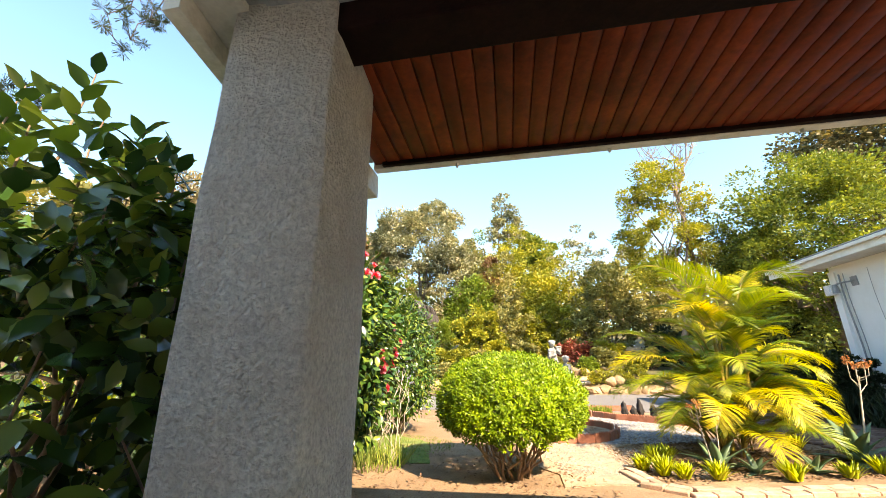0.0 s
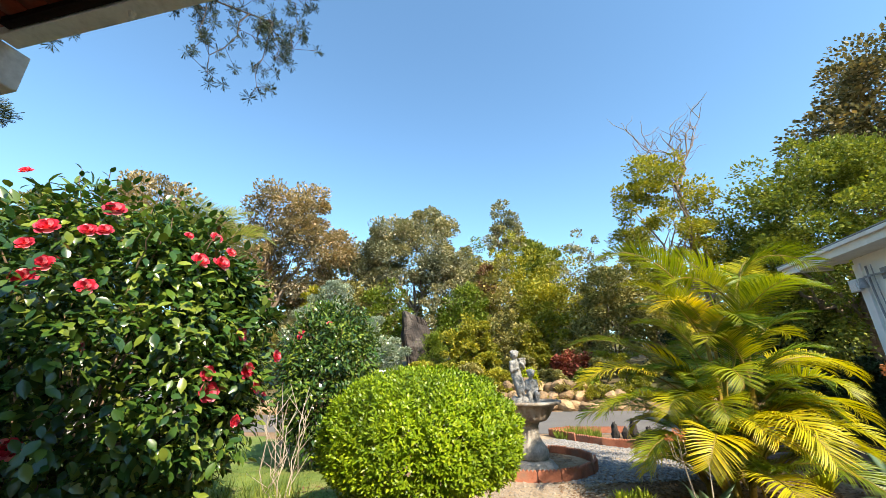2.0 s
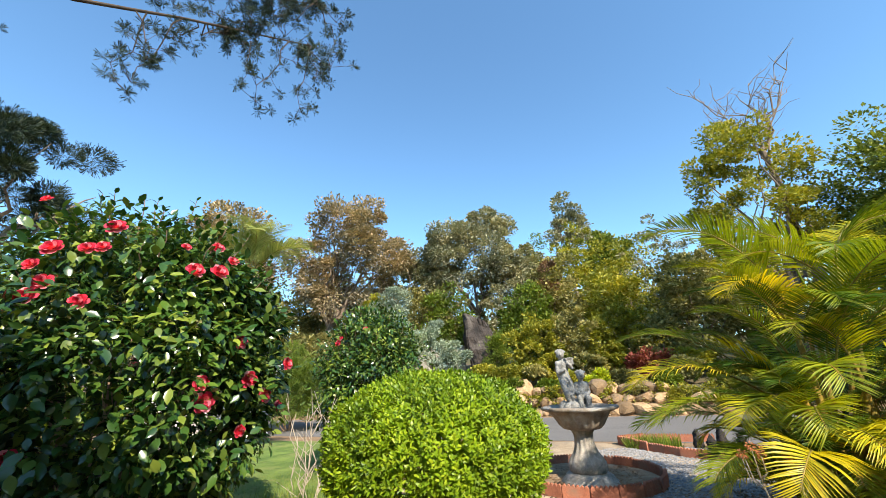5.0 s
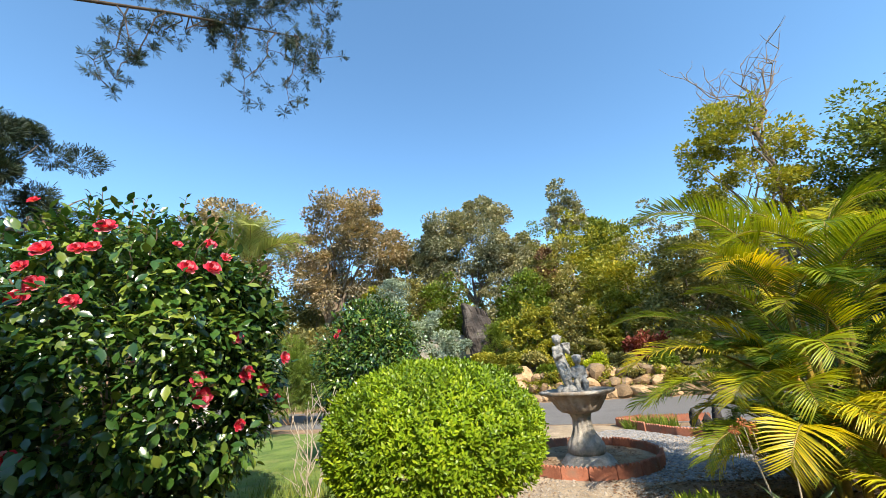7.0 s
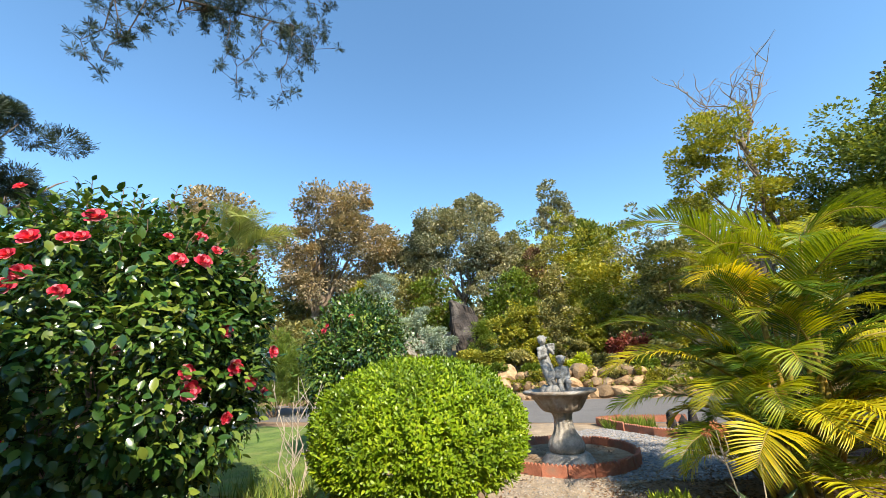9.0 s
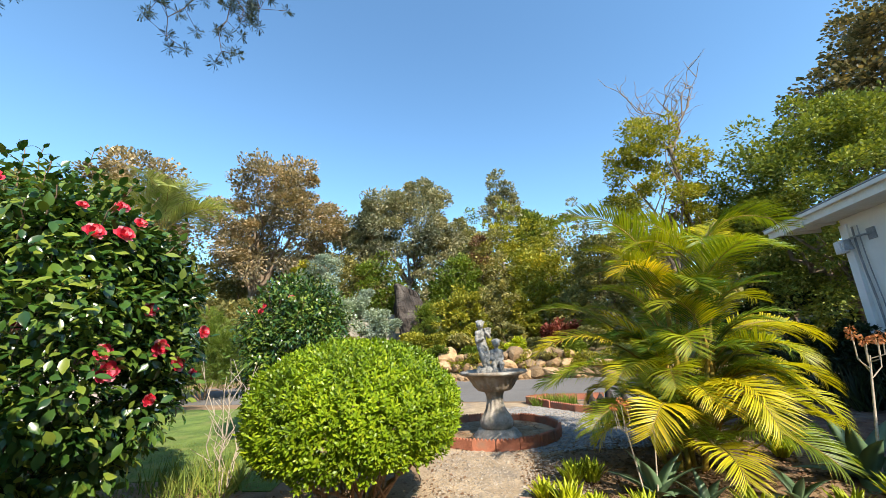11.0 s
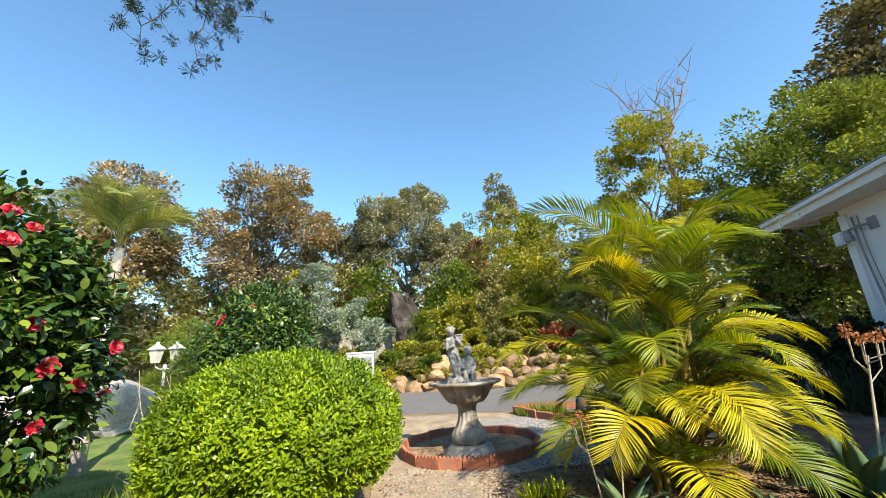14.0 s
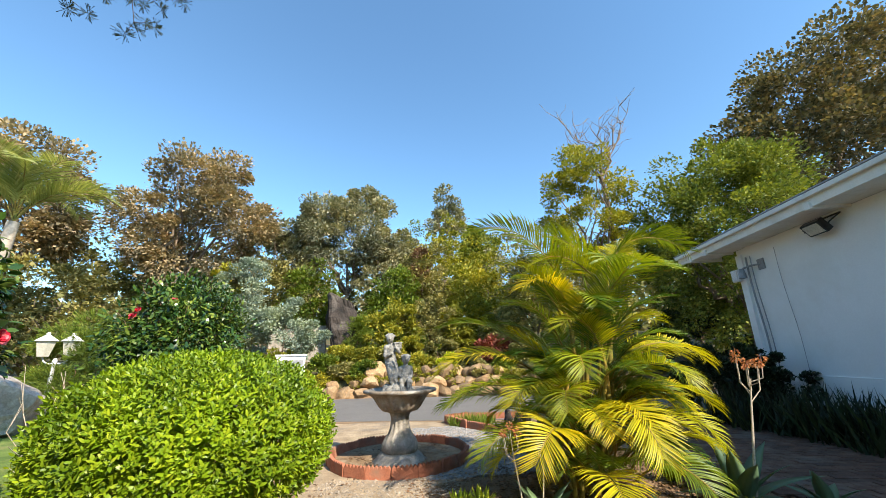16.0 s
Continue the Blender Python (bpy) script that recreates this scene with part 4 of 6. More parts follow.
def camellia(label, at, radii, n, flowers, seed, leaf=0.085, zc=None, branches=40, low=-0.75, spread=0.24, clumps=90, bloom=1.12, inner=0, sprigs=(), shoots=0):
    r = np.random.default_rng(seed)
    t = thing("camellia_bush", label, "bush", at, 0, "camellias")
    zc = zc or radii[2] * 1.02
    mid = np.array((0, 0, zc))
    for i in range(branches):
        d = unit(r, 1)[0]
        d[2] = d[2] * 0.9 + 0.1
        e = mid + d * np.array(radii) * 0.92
        s = np.array((0.12 * d[0], 0.12 * d[1], -0.05))
        path = wander(s, e, 0.05, 6, seed * 100 + i)
        path[2:5] += (mid - path[2:5]) * 0.25
        mesh_part("branch", raw_mesh("branch", *tube_arrays(path, np.linspace(0.016, 0.003, 7), 6), smooth=True), M_TWIG, t)
    sets = []
    for m, hollow, k, sp in ((n, 0.80, clumps, spread), (inner, 0.45, max(1, clumps // 2), spread * 1.1)):
        if m:
            p, out = clumpy(r, m, radii, k, sp, hollow, low, 0.85)
            sets.append((p + mid, 0.5 * out + 0.75 * unit(r, m) + np.array([0, 0, -0.35]), unit(r, m) * 0.4 + np.array([0, 0, 0.8]) + 0.6 * out, leaf * (0.55 + 0.6 * r.random(m))))
    tips = [(Vector(e) - Vector((0.06, 0.02, 0.55)), Vector(e)) for e in sprigs]
    for i in range(shoots):
        d = unit(r, 1)[0]
        d[2] = abs(d[2]) * 0.8 + 0.25
        d /= np.linalg.norm(d)
        tips.append((mid + d * np.array(radii) * 0.9, mid + d * np.array(radii) * (1.08 + 0.10 * r.random()) + np.array([0, 0, 0.10])))
    for s, e in tips:
        sets.append(sprig_leaves(r, s, e, leaf * (1.4 if len(sprigs) else 0.95), 14 if len(sprigs) else 10))
        mesh_part("branch", raw_mesh("branch", *tube_arrays(wander(s, e, 0.012, 4, int(r.integers(1e6))), np.linspace(0.007, 0.003, 5), 5), smooth=True), M_TWIG, t)
    v, f = place_leaves(LEAF_OVAL if leaf > 0.1 else LEAF_MID, *(np.concatenate(q) for q in zip(*sets)))
    mesh_part("foliage", raw_mesh("foliage", v, f, False), L_CAMELLIA, t, "dark glossy leaves")
    for x, y, z, s in flowers:
        ob = new("flower", FLOWERS[int(r.integers(4))])
        ob.parent = t
        d = Vector((x, y, (z - zc) * 0.6)).normalized() + Vector((0.35, -0.55, 0.2))
        q = d.to_track_quat("Z", "Y").to_matrix().to_4x4()
        ob.matrix_basis = Matrix.Translation((x * 0.98, y * 0.98, z)) @ q @ Matrix.Scale(s * bloom * 0.88, 4)
    return t


CAMELLIA_BLOOMS = [
    (-0.13, -0.81, 2.87, 0.7), (0.54, -0.71, 2.57, 1.2), (0.35, -0.95, 2.34, 1.1), (0.55, -0.87, 2.34, 0.9), (0.62, -0.82, 2.36, 0.8),
    (0.32, -1.02, 2.2, 0.8), (0.48, -1.02, 2.06, 1), (0.44, -1.06, 1.96, 1), (0.73, -0.95, 1.92, 0.9), (0.96, -0.45, 2.45, 0.6),
    (1.01, -0.18, 2.53, 0.9), (1.11, -0.09, 2.42, 0.8), (1.1, -0.46, 2.23, 1.1), (1.16, -0.28, 2.26, 1.15), (1.36, -0.16, 1.69, 0.9),
    (1.28, -0.41, 1.39, 0.9), (1.28, -0.36, 1.26, 1.2), (1.37, -0.02, 1.41, 1.1), (1.31, 0.28, 1.28, 1.1), (1.24, 0.59, 1.18, 0.9),
    (1.29, 0.05, 1.03, 0.8), (0.58, -0.97, 1.01, 1), (1.39, 0.46, 1.55, 1.0),
]


def blooms(seed, count, radii, zc, low):
    """Further blooms on the sunny side."""
    r = np.random.default_rng(seed)
    out = []
    while len(out) < count:
        d = unit(r, 1)[0]
        if d[0] * 0.5 - d[1] * 0.6 < 0.05 or d[2] < low:
            continue
        q = d * np.array(radii) * 1.0 + np.array((0, 0, zc))
        out.append((q[0], q[1], q[2], 0.7 + 0.5 * r.random()))
    return out


camellia("tall camellia bush with glossy leaves and pink red blooms", (-1.95, 3.85, 0), (1.30, 1.10, 1.38), 19000, CAMELLIA_BLOOMS, 31, 0.103, 1.52, 36, -0.95, 0.26, 200, inner=6000, shoots=34)
camellia("camellia bush further off with paler leaves and blooms", (-4.5, 4.6, 0), (1.5, 1.2, 1.5), 9000, blooms(9, 12, (1.5, 1.2, 1.5), 1.6, 0.0), 34, 0.097, 1.6, 20, -0.9, 0.3, 120)
camellia("second camellia bush with few blooms, dense dark leaves", (-0.98, 7.45, 0), (0.80, 0.85, 1.18), 14000, blooms(5, 3, (0.80, 0.85, 1.18), 1.36, 0.2), 32, 0.099, 1.36, 18, -0.95, 0.27, 170, 0.8, 5000, (), 22)
camellia("camellia bush in the shade beside the verandah pillar", (-1.55, 0.92, 0), (0.50, 0.45, 1.05), 2600, blooms(6, 1, (0.36, 0.42, 1.1), 1.25, -0.6), 33, 0.128, 1.12, 16, -0.95, 0.19, 70, 1.12, 900, ((-0.20, 0.0, 2.62), (-0.5, 0.0, 2.55), (-0.34, -0.03, 2.46), (0.28, 0.0, 2.10), (0.05, 0.05, 2.30), (0.40, 0.02, 1.90), (-0.1, 0.0, 2.36), (-0.62, 0.05, 2.40), (-0.42, 0.06, 2.28), (0.16, 0.0, 2.16)))


# ---------------------------------------------------------------- areca palm
def frond_arrays(length, arch, pairs, leaf, r, droop=0.5, lift=0.2, width=0.023):
    """A feathered frond along +x that arches over; returns leaflets and rachis."""
    n = 14
    pts = []
    ang = arch[0]
    p = np.zeros(3)
    for i in range(n + 1):
        pts.append(p.copy())
        step = length / n
        p = p + step * np.array((math.cos(ang), 0, math.sin(ang)))
        ang += (arch[1] - arch[0]) / n * (0.5 + i / n)
    pts = np.array(pts)
    rach = tube_arrays(pts, np.linspace(0.012, 0.002, n + 1), 5)
    at, ahead, up, size = [], [], [], []
    for k in range(pairs):
        t = 0.22 + 0.78 * k / (pairs - 1)
        f = t * n
        i = min(int(f), n - 1)
        q = pts[i] + (pts[i + 1] - pts[i]) * (f - i)
        d = pts[i + 1] - pts[i]
        d /= np.linalg.norm(d)
        nrm = np.array((-d[2], 0, d[0]))
        s = leaf * (0.45 + 0.62 * math.sin(math.pi * min(1.0, 0.16 + 0.80 * t)) ** 0.8)
        for side in (-1, 1):
            w = np.array((0, side, 0)) * (1.0 - 0.35 * t) + d * (0.38 + 0.62 * t) + nrm * (lift + r.normal(0, 0.07))
            at.append(q)
            ahead.append(w)
            up.append(nrm + np.array((0, -side * 0.45, 0)))
            size.append(s * (0.9 + 0.2 * r.random()))
    w = width
    k = 1 + droop
    lf = (np.array([(0, w * 0.45, 0), (0, -w * 0.45, 0), (0.35, w, 0.0), (0.35, -w, 0.0), (0.7, w * 0.8, -0.035 * k), (0.7, -w * 0.8, -0.035 * k), (1.0, 0, -0.13 * k), (0.35, 0, -0.016), (0.7, 0, -0.035 * k - 0.012)]),
          np.array([(0, 7, 2), (0, 1, 7), (1, 3, 7), (2, 7, 8), (2, 8, 4), (7, 3, 8), (3, 5, 8), (4, 8, 6), (8, 5, 6)]))
    return place_leaves(lf, np.array(at), np.array(ahead), np.array(up), np.array(size)), rach


def areca_palm():
    """A clump of canes; each frond is (x, y, z of its foot, turn, length, slope at the foot and at the tip)."""
    r = np.random.default_rng(11)
    t = thing("areca_palm", "bushy areca palm with yellow green feathered fronds", "palm", (4.03, 5.22, 0))
    for i in range(9):
        a = r.random() * 6.283
        q = 0.26 * math.sqrt(r.random())
        s = (q * math.cos(a), q * math.sin(a) - 0.05)
        e = (s[0] * 2.0 + 0.1, s[1] * 2.0, 0.6 + 1.1 * r.random())
        mesh_part("stem", raw_mesh("stem", *tube_arrays(wander((*s, -0.05), e, 0.015, 6, i), np.linspace(0.028, 0.018, 7), 8), smooth=True), L_RACHIS, t)
    # the crown of the tallest cane
    top = [(0.48, -0.25, 2.08, -4, 1.40, 1.15, -1.05), (0.48, -0.25, 2.08, 172, 0.95, 1.30, 0.1), (0.46, -0.27, 1.98, 196, 0.95, 0.95, -0.7), (0.50, -0.27, 1.95, 300, 0.75, 1.05, -1.0), (0.50, -0.20, 2.02, 50, 1.0, 1.25, -0.4), (0.48, -0.22, 1.95, 235, 0.8, 1.1, -0.9), (0.52, -0.22, 1.98, 24, 1.1, 1.3, -0.2)]
    # the second cane and its long frond, and the upright frond behind
    second = [(0.02, -0.22, 1.82, 184, 1.62, 1.52, -0.80), (0.05, -0.25, 1.60, 200, 0.95, 1.30, -0.9), (0.22, -0.45, 1.22, 205, 0.85, 1.35, -0.9), (0.05, -0.15, 1.65, 150, 1.1, 1.35, -0.1), (0.68, 0.05, 1.15, 14, 1.05, 1.52, 1.0), (0.02, -0.30, 1.50, 262, 0.8, 1.2, -1.0)]
    # the fronds that reach out to the sides
    sides = [(0.36, -0.30, 1.22, -6, 1.10, 0.60, -1.0), (0.40, -0.25, 1.05, 10, 1.00, 0.85, -0.7), (0.34, -0.30, 0.82, -10, 1.05, 0.58, -1.05), (0.34, -0.40, 0.36, -22, 0.88, 0.70, -0.9), (0.30, -0.35, 0.50, -32, 0.80, 0.80, -1.1), (-0.10, -0.30, 0.80, 165, 0.95, 1.30, 0.45),
             (-0.20, 0.10, 1.08, 178, 1.30, 0.65, -0.95), (-0.20, 0.20, 1.25, 165, 1.25, 0.85, -0.45), (-0.20, -0.10, 0.80, 190, 1.20, 0.62, -0.85), (-0.22, -0.20, 0.50, 204, 1.05, 0.55, -0.95), (-0.15, 0.15, 0.70, 172, 1.25, 0.55, -0.7)]
    # the fronds that droop towards the path
    front = [(0.10, -0.55, 0.82, 268, 0.85, 0.35, -1.5), (0.15, -0.50, 0.35, 290, 0.90, 0.55, -1.0), (-0.38, -0.55, 0.58, 232, 0.85, 0.75, -1.4), (0.35, -0.50, 0.62, 305, 0.80, 0.75, -1.3), (-0.10, -0.50, 1.05, 248, 0.80, 0.95, -1.1), (0.32, -0.45, 1.00, 285, 0.85, 0.85, -1.2), (-0.10, -0.55, 0.25, 258, 0.80, 0.60, -1.0), (0.35, -0.45, 0.20, -45, 0.75, 0.75, -0.9)]
    skirt = []
    for i in range(26):
        a = math.radians(13.8 * i + r.normal(0, 8))
        skirt.append((0.05 + 0.30 * math.cos(a), -0.12 + 0.34 * math.sin(a), 0.12 + 0.75 * r.random(), math.degrees(a), 0.60 + 0.30 * r.random(), 0.9 + 0.3 * r.random(), -0.9 - 0.6 * r.random()))
    middle = []
    for i in range(20):
        a = math.radians(18 * i + r.normal(0, 10))
        middle.append((0.16 + 0.22 * math.cos(a), -0.18 + 0.2 * math.sin(a), 0.95 + 0.75 * r.random(), math.degrees(a), 0.75 + 0.35 * r.random(), 1.15 + 0.3 * r.random(), -0.1 - 0.7 * r.random()))
    outer = top + second + sides + front + skirt + middle[::3]
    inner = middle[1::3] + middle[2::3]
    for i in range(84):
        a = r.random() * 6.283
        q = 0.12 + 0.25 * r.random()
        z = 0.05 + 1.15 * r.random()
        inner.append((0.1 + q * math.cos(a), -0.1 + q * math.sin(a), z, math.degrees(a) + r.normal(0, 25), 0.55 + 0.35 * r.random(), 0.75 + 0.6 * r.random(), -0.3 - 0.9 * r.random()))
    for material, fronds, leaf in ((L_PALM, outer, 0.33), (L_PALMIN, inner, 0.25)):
        for sx, sy, z, turn, ln, a0, a1 in fronds:
            (v, f), (rv, rf) = frond_arrays(ln, (a0, a1), 21 + int(20 * ln), leaf * (0.65 + 0.3 * ln), r, 0.5 + 0.8 * r.random())
            fo = mesh_part("frond", raw_mesh("frond", v, f), material, t)
            fo.matrix_basis = pose(sx, sy, z, r.normal(0, 9), 0, turn)
            mesh_part("rachis", raw_mesh("rachis", rv, rf, True), L_RACHIS, fo, "orange yellow frond stem")
    for sx, sy, h in ((0.48, -0.25, 2.08), (0.03, -0.22, 1.76), (0.24, -0.42, 1.28)):
        mesh_part("crownshaft", raw_mesh("crownshaft", *tube_arrays([(sx * 0.7, sy * 0.8, 0.4), (sx * 0.9, sy, h - 0.6), (sx, sy, h - 0.08), (sx, sy, h + 0.08)], [0.022, 0.030, 0.020, 0.008], 9), smooth=True), L_RACHIS, t, "orange crownshaft of a tall stem")
    mesh_part("spear_leaf", raw_mesh("spear_leaf", *tube_arrays(wander((0.40, 0.0, 1.9), (0.38, 0.0, 2.92), 0.01, 6, 3), np.linspace(0.012, 0.003, 7), 6), smooth=True), L_PALM, t)


areca_palm()


def fan_palm():
    """The palm whose crown shows over the camellia."""
    r = np.random.default_rng(12)
    t = thing("palm_tree", "slim palm with pale grey green feathered fronds behind the camellia", "palm", (-3.35, 7.05, 0))
    mesh_part("trunk", raw_mesh("trunk", *tube_arrays(wander((0, 0, -0.1), (0.05, 0, 3.4), 0.02, 6, 3), np.linspace(0.10, 0.07, 7), 9), smooth=True), M_PALEBARK, t)
    for i in range(13):
        (v, f), (rv, rf) = frond_arrays(1.35, (1.0 + 0.5 * r.random(), -0.1 - 0.8 * r.random()), 44, 0.40, r)
        fo = mesh_part("frond", raw_mesh("frond", v, f), L_FANPALM, t)
        fo.matrix_basis = pose(0.05, 0, 3.4, 0, 0, i * 27.7 + 10 * r.random())
        mesh_part("rachis", raw_mesh("rachis", rv, rf, True), L_RACHIS, fo)


fan_palm()


# ---------------------------------------------------------------- succulents and small plants of the front bed
def rosette(name, label, at, leaves, length, width, material, seed, spread=(0.2, 1.2), curl=0.25, thick=0.02, group="", base=0.0):
    """A rosette of thick pointed leaves, each leaf a part."""
    r = np.random.default_rng(seed)
    t = thing(name, label, "succulent" if name == "agave" else "plant", at, r.random() * 90, group)
    for i in range(leaves):
        el = spread[0] + (spread[1] - spread[0]) * (i / max(1, leaves - 1)) + r.normal(0, 0.06)
        az = i * 2.399 + r.normal(0, 0.1)
        ln = length * (0.8 + 0.35 * r.random())
        vs, fs = [], []
        n = 7
        for k in range(n + 1):
            s = k / n
            x, z = ln * s * math.cos(el - curl * s), ln * s * math.sin(el - curl * s)
            w = width * (0.7 + 0.6 * math.sin(math.pi * min(1, s * 0.8 + 0.15))) * (1 - s ** 3) * 0.5 + 0.001
            h = thick * (1 - s) + 0.001
            nx, nz = -math.sin(el), math.cos(el)
            for yy, up in ((-w, 0.35), (0, -0.1), (w, 0.35), (0, -1.0)):
                vs.append((x + nx * up * h, yy, z + nz * up * h))
        for k in range(n):
            for j in range(4):
                fs.append((k * 4 + j, k * 4 + (j + 1) % 4, (k + 1) * 4 + (j + 1) % 4, (k + 1) * 4 + j))
        ob = mesh_part("leaf", raw_mesh("leaf", vs, fs, True), material, t)
        q = base * math.sqrt((i + 0.5) / leaves)
        ob.matrix_basis = pose(q * math.cos(az), q * math.sin(az), 0.02, 0, 0, math.degrees(az) + (r.normal(0, 40) if base else 0))
    return t


agaves = [((5.28, 4.58, 0), 15, 0.60, 0.125, 41), ((3.34, 4.44, 0), 12, 0.46, 0.10, 42), ((3.60, 4.20, 0), 9, 0.26, 0.06, 43), ((4.31, 4.20, 0), 8, 0.30, 0.065, 44), ((5.85, 4.35, 0), 10, 0.36, 0.09, 45)]
for at, k, ln, w, sd in agaves:
    rosette("agave", "blue green agave with thick pointed leaves" if ln > 0.45 else "young grey green aloe with pointed leaves", at, k, ln, w, L_AGAVE, sd, (0.12, 1.3), 0.3, 0.03, "agaves and aloes")
clumps_at = [(2.40, 4.46), (2.76, 4.82), (2.53, 4.24), (2.68, 4.10), (3.03, 4.04), (3.79, 3.92), (4.47, 3.96), (5.0, 4.08), (5.14, 5.29), (5.65, 3.95), (2.95, 4.86)]
for i, (x, y) in enumerate(clumps_at):
    rosette("bromeliad", "clump of lime green strap leaved bromeliad", (x, y, 0), 44, 0.17 + 0.025 * (i % 3), 0.036, L_LIME, 60 + i, (1.5, 0.95), 0.22, 0.005, "bromeliads along the bricks", 0.055)


def aloe_stalk(at, heads, size, turn=0, lean=1.0):
    t = thing("dried_aloe_flower", "tall dry aloe stalk with rusty flower heads" if size > 0.9 else "dry branching flower stalk before the palm", "flower stalk", at, turn)
    k = lean
    v, f = tube_arrays([(0, 0, 0), (0.08 * k, 0, 0.35), (0.20 * k, 0.01, 0.8), (0.265 * k, 0.01, 1.05)], [0.015, 0.012, 0.009, 0.006], 7)
    mesh_part("stalk", raw_mesh("stalk", v * size, f, True), M_STALK, t)
    r = np.random.default_rng(3)
    for i in range(heads):
        a = i * 0.9
        e = Vector((0.29 * k + 0.10 * math.cos(a), 0.01 + 0.10 * math.sin(a), 1.16 + 0.12 * r.random()))
        s = Vector(((0.21 + 0.0078 * i) * k, 0.01, 0.84 + 0.03 * i))
        mid = (s + e) / 2 + Vector((0.04 * math.cos(a), 0.04 * math.sin(a), -0.06))
        v, f = tube_arrays([s, mid, e], [0.006, 0.005, 0.004], 5)
        b = mesh_part("branchlet", raw_mesh("branchlet", v * size, f, True), M_STALK, t)
        n = 36
        d = unit(r, n)
        p = np.array(e) + np.array((0, 0, 0.02)) + d * np.array((0.026, 0.026, 0.024))
        vv, ff = place_leaves(LEAF_SMALL, p, d + np.array((0, 0, -0.6)), unit(r, n), np.full(n, 0.034))
        mesh_part("flower_head", raw_mesh("flower_head", vv * size, ff), M_RUST, b, "rusty dried flower head")


aloe_stalk((5.32, 4.52, 0), 7, 1.0)
aloe_stalk((3.18, 4.30, 0), 5, 0.62, 150, 0.5)
aloe_stalk((3.30, 4.36, 0), 4, 0.55, 20, 0.7)


def blades(name, label, at, radius, n, height, material, seed, lean=0.4, width=0.012, category="grass", kind=""):
    r = np.random.default_rng(seed)
    a, q = r.random(n) * 6.283, np.sqrt(r.random(n))
    rad = np.array(radius if isinstance(radius, tuple) else (radius, radius))
    p = np.stack([q * np.cos(a) * rad[0], q * np.sin(a) * rad[1], np.full(n, -0.01)], 1)
    d = np.stack([r.normal(0, lean, n), r.normal(0, lean, n), np.ones(n)], 1)
    side = unit(r, n)
    w = width / height
    tmpl = (np.array([(0, w / 2, 0), (0, -w / 2, 0), (0.55, w * 0.45, 0.03), (0.55, -w * 0.45, 0.03), (1.0, 0, 0.16)]), np.array([(0, 1, 2), (1, 3, 2), (2, 3, 4)]))
    v, f = place_leaves(tmpl, p, d, side, height * (0.55 + 0.6 * r.random(n)))
    ob = mesh_part(name, raw_mesh(name, v, f), material)
    ob.matrix_basis = pose(*at)
    return tagged(ob, label, category, kind=kind)


blades("grass_tuft", "tuft of long grass under the camellia", (-0.85, 5.0, 0), (0.40, 0.4), 190, 0.40, L_GRASS, 71)
blades("grass_tuft", "tuft of long grass under the camellia", (-1.15, 5.3, 0), (0.5, 0.4), 220, 0.32, L_GRASS, 72)
blades("lawn_grass", "short lawn grass blades", (-2.0, 6.2, 0), (2.2, 1.2), 9000, 0.05, L_GRASS, 73, 0.6, 0.008, "grass", "stuff")
blades("grass_tuft", "low tuft of bluish grass in the bed", (3.85, 9.3, 0), (0.5, 0.3), 800, 0.26, L_GREEN, 74)
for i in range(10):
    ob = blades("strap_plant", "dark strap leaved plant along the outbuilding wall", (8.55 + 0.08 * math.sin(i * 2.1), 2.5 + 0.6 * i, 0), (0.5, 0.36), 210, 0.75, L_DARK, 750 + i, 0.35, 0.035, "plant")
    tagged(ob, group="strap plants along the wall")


# ---------------------------------------------------------------- beside the road
def stump(at, seed, h):
    r = np.random.default_rng(seed)
    bm = bmesh.new()
    bmesh.ops.create_icosphere(bm, subdivisions=3, radius=1.0)
    for v in bm.verts:
        k = 1 + 0.6 * noise.noise(v.co * 2.8 + Vector((seed, 0, 0)))
        v.co = Vector((v.co.x * 0.065 * k * (1.1 - 0.3 * v.co.z), v.co.y * 0.065 * k, v.co.z * h * 0.6 * (1 + 0.8 * (k - 1)) + h * 0.5))
    ob = part("stump", bm, M_STUMP, None, "", True)
    ob.matrix_basis = pose(*at)
    tagged(ob, "dark weathered stump standing in the bed", "stump", "stumps in the bed")


for i, (x, y, h) in enumerate(((4.55, 9.1, 0.28), (4.72, 9.0, 0.2), (4.92, 9.05, 0.32), (5.15, 8.9, 0.22))):
    stump((x, y, 0), i + 1, h)


def stone_mesh(seed, flat=0.8, faces=13, fine=2):
    """A rough block: a ball cut by chance planes, with worn edges."""
    r = np.random.default_rng(seed)
    cuts = [(Vector(d), 0.58 + 0.22 * r.random()) for d in unit(r, faces)]
    bm = bmesh.new()
    bmesh.ops.create_icosphere(bm, subdivisions=fine, radius=1.0)
    off = Vector((seed * 7.3, seed * 1.7, 0))
    for v in bm.verts:
        p = v.co.copy()
        for d, o in cuts:
            k = p.dot(d) - o
            if k > 0:
                p -= d * k * 0.985
        p *= 1.25 * (1 + 0.06 * noise.noise(p * 3.1 + off) + 0.04 * noise.noise(p * 8 + off))
        v.co = (p.x, p.y, p.z * flat)
    me = bpy.data.meshes.new("stone")
    bm.to_mesh(me)
    bm.free()
    me.materials.append(M_ROCK)
    return me


STONES = [stone_mesh(i + 1, 0.75 + 0.1 * (i % 3)) for i in range(7)]


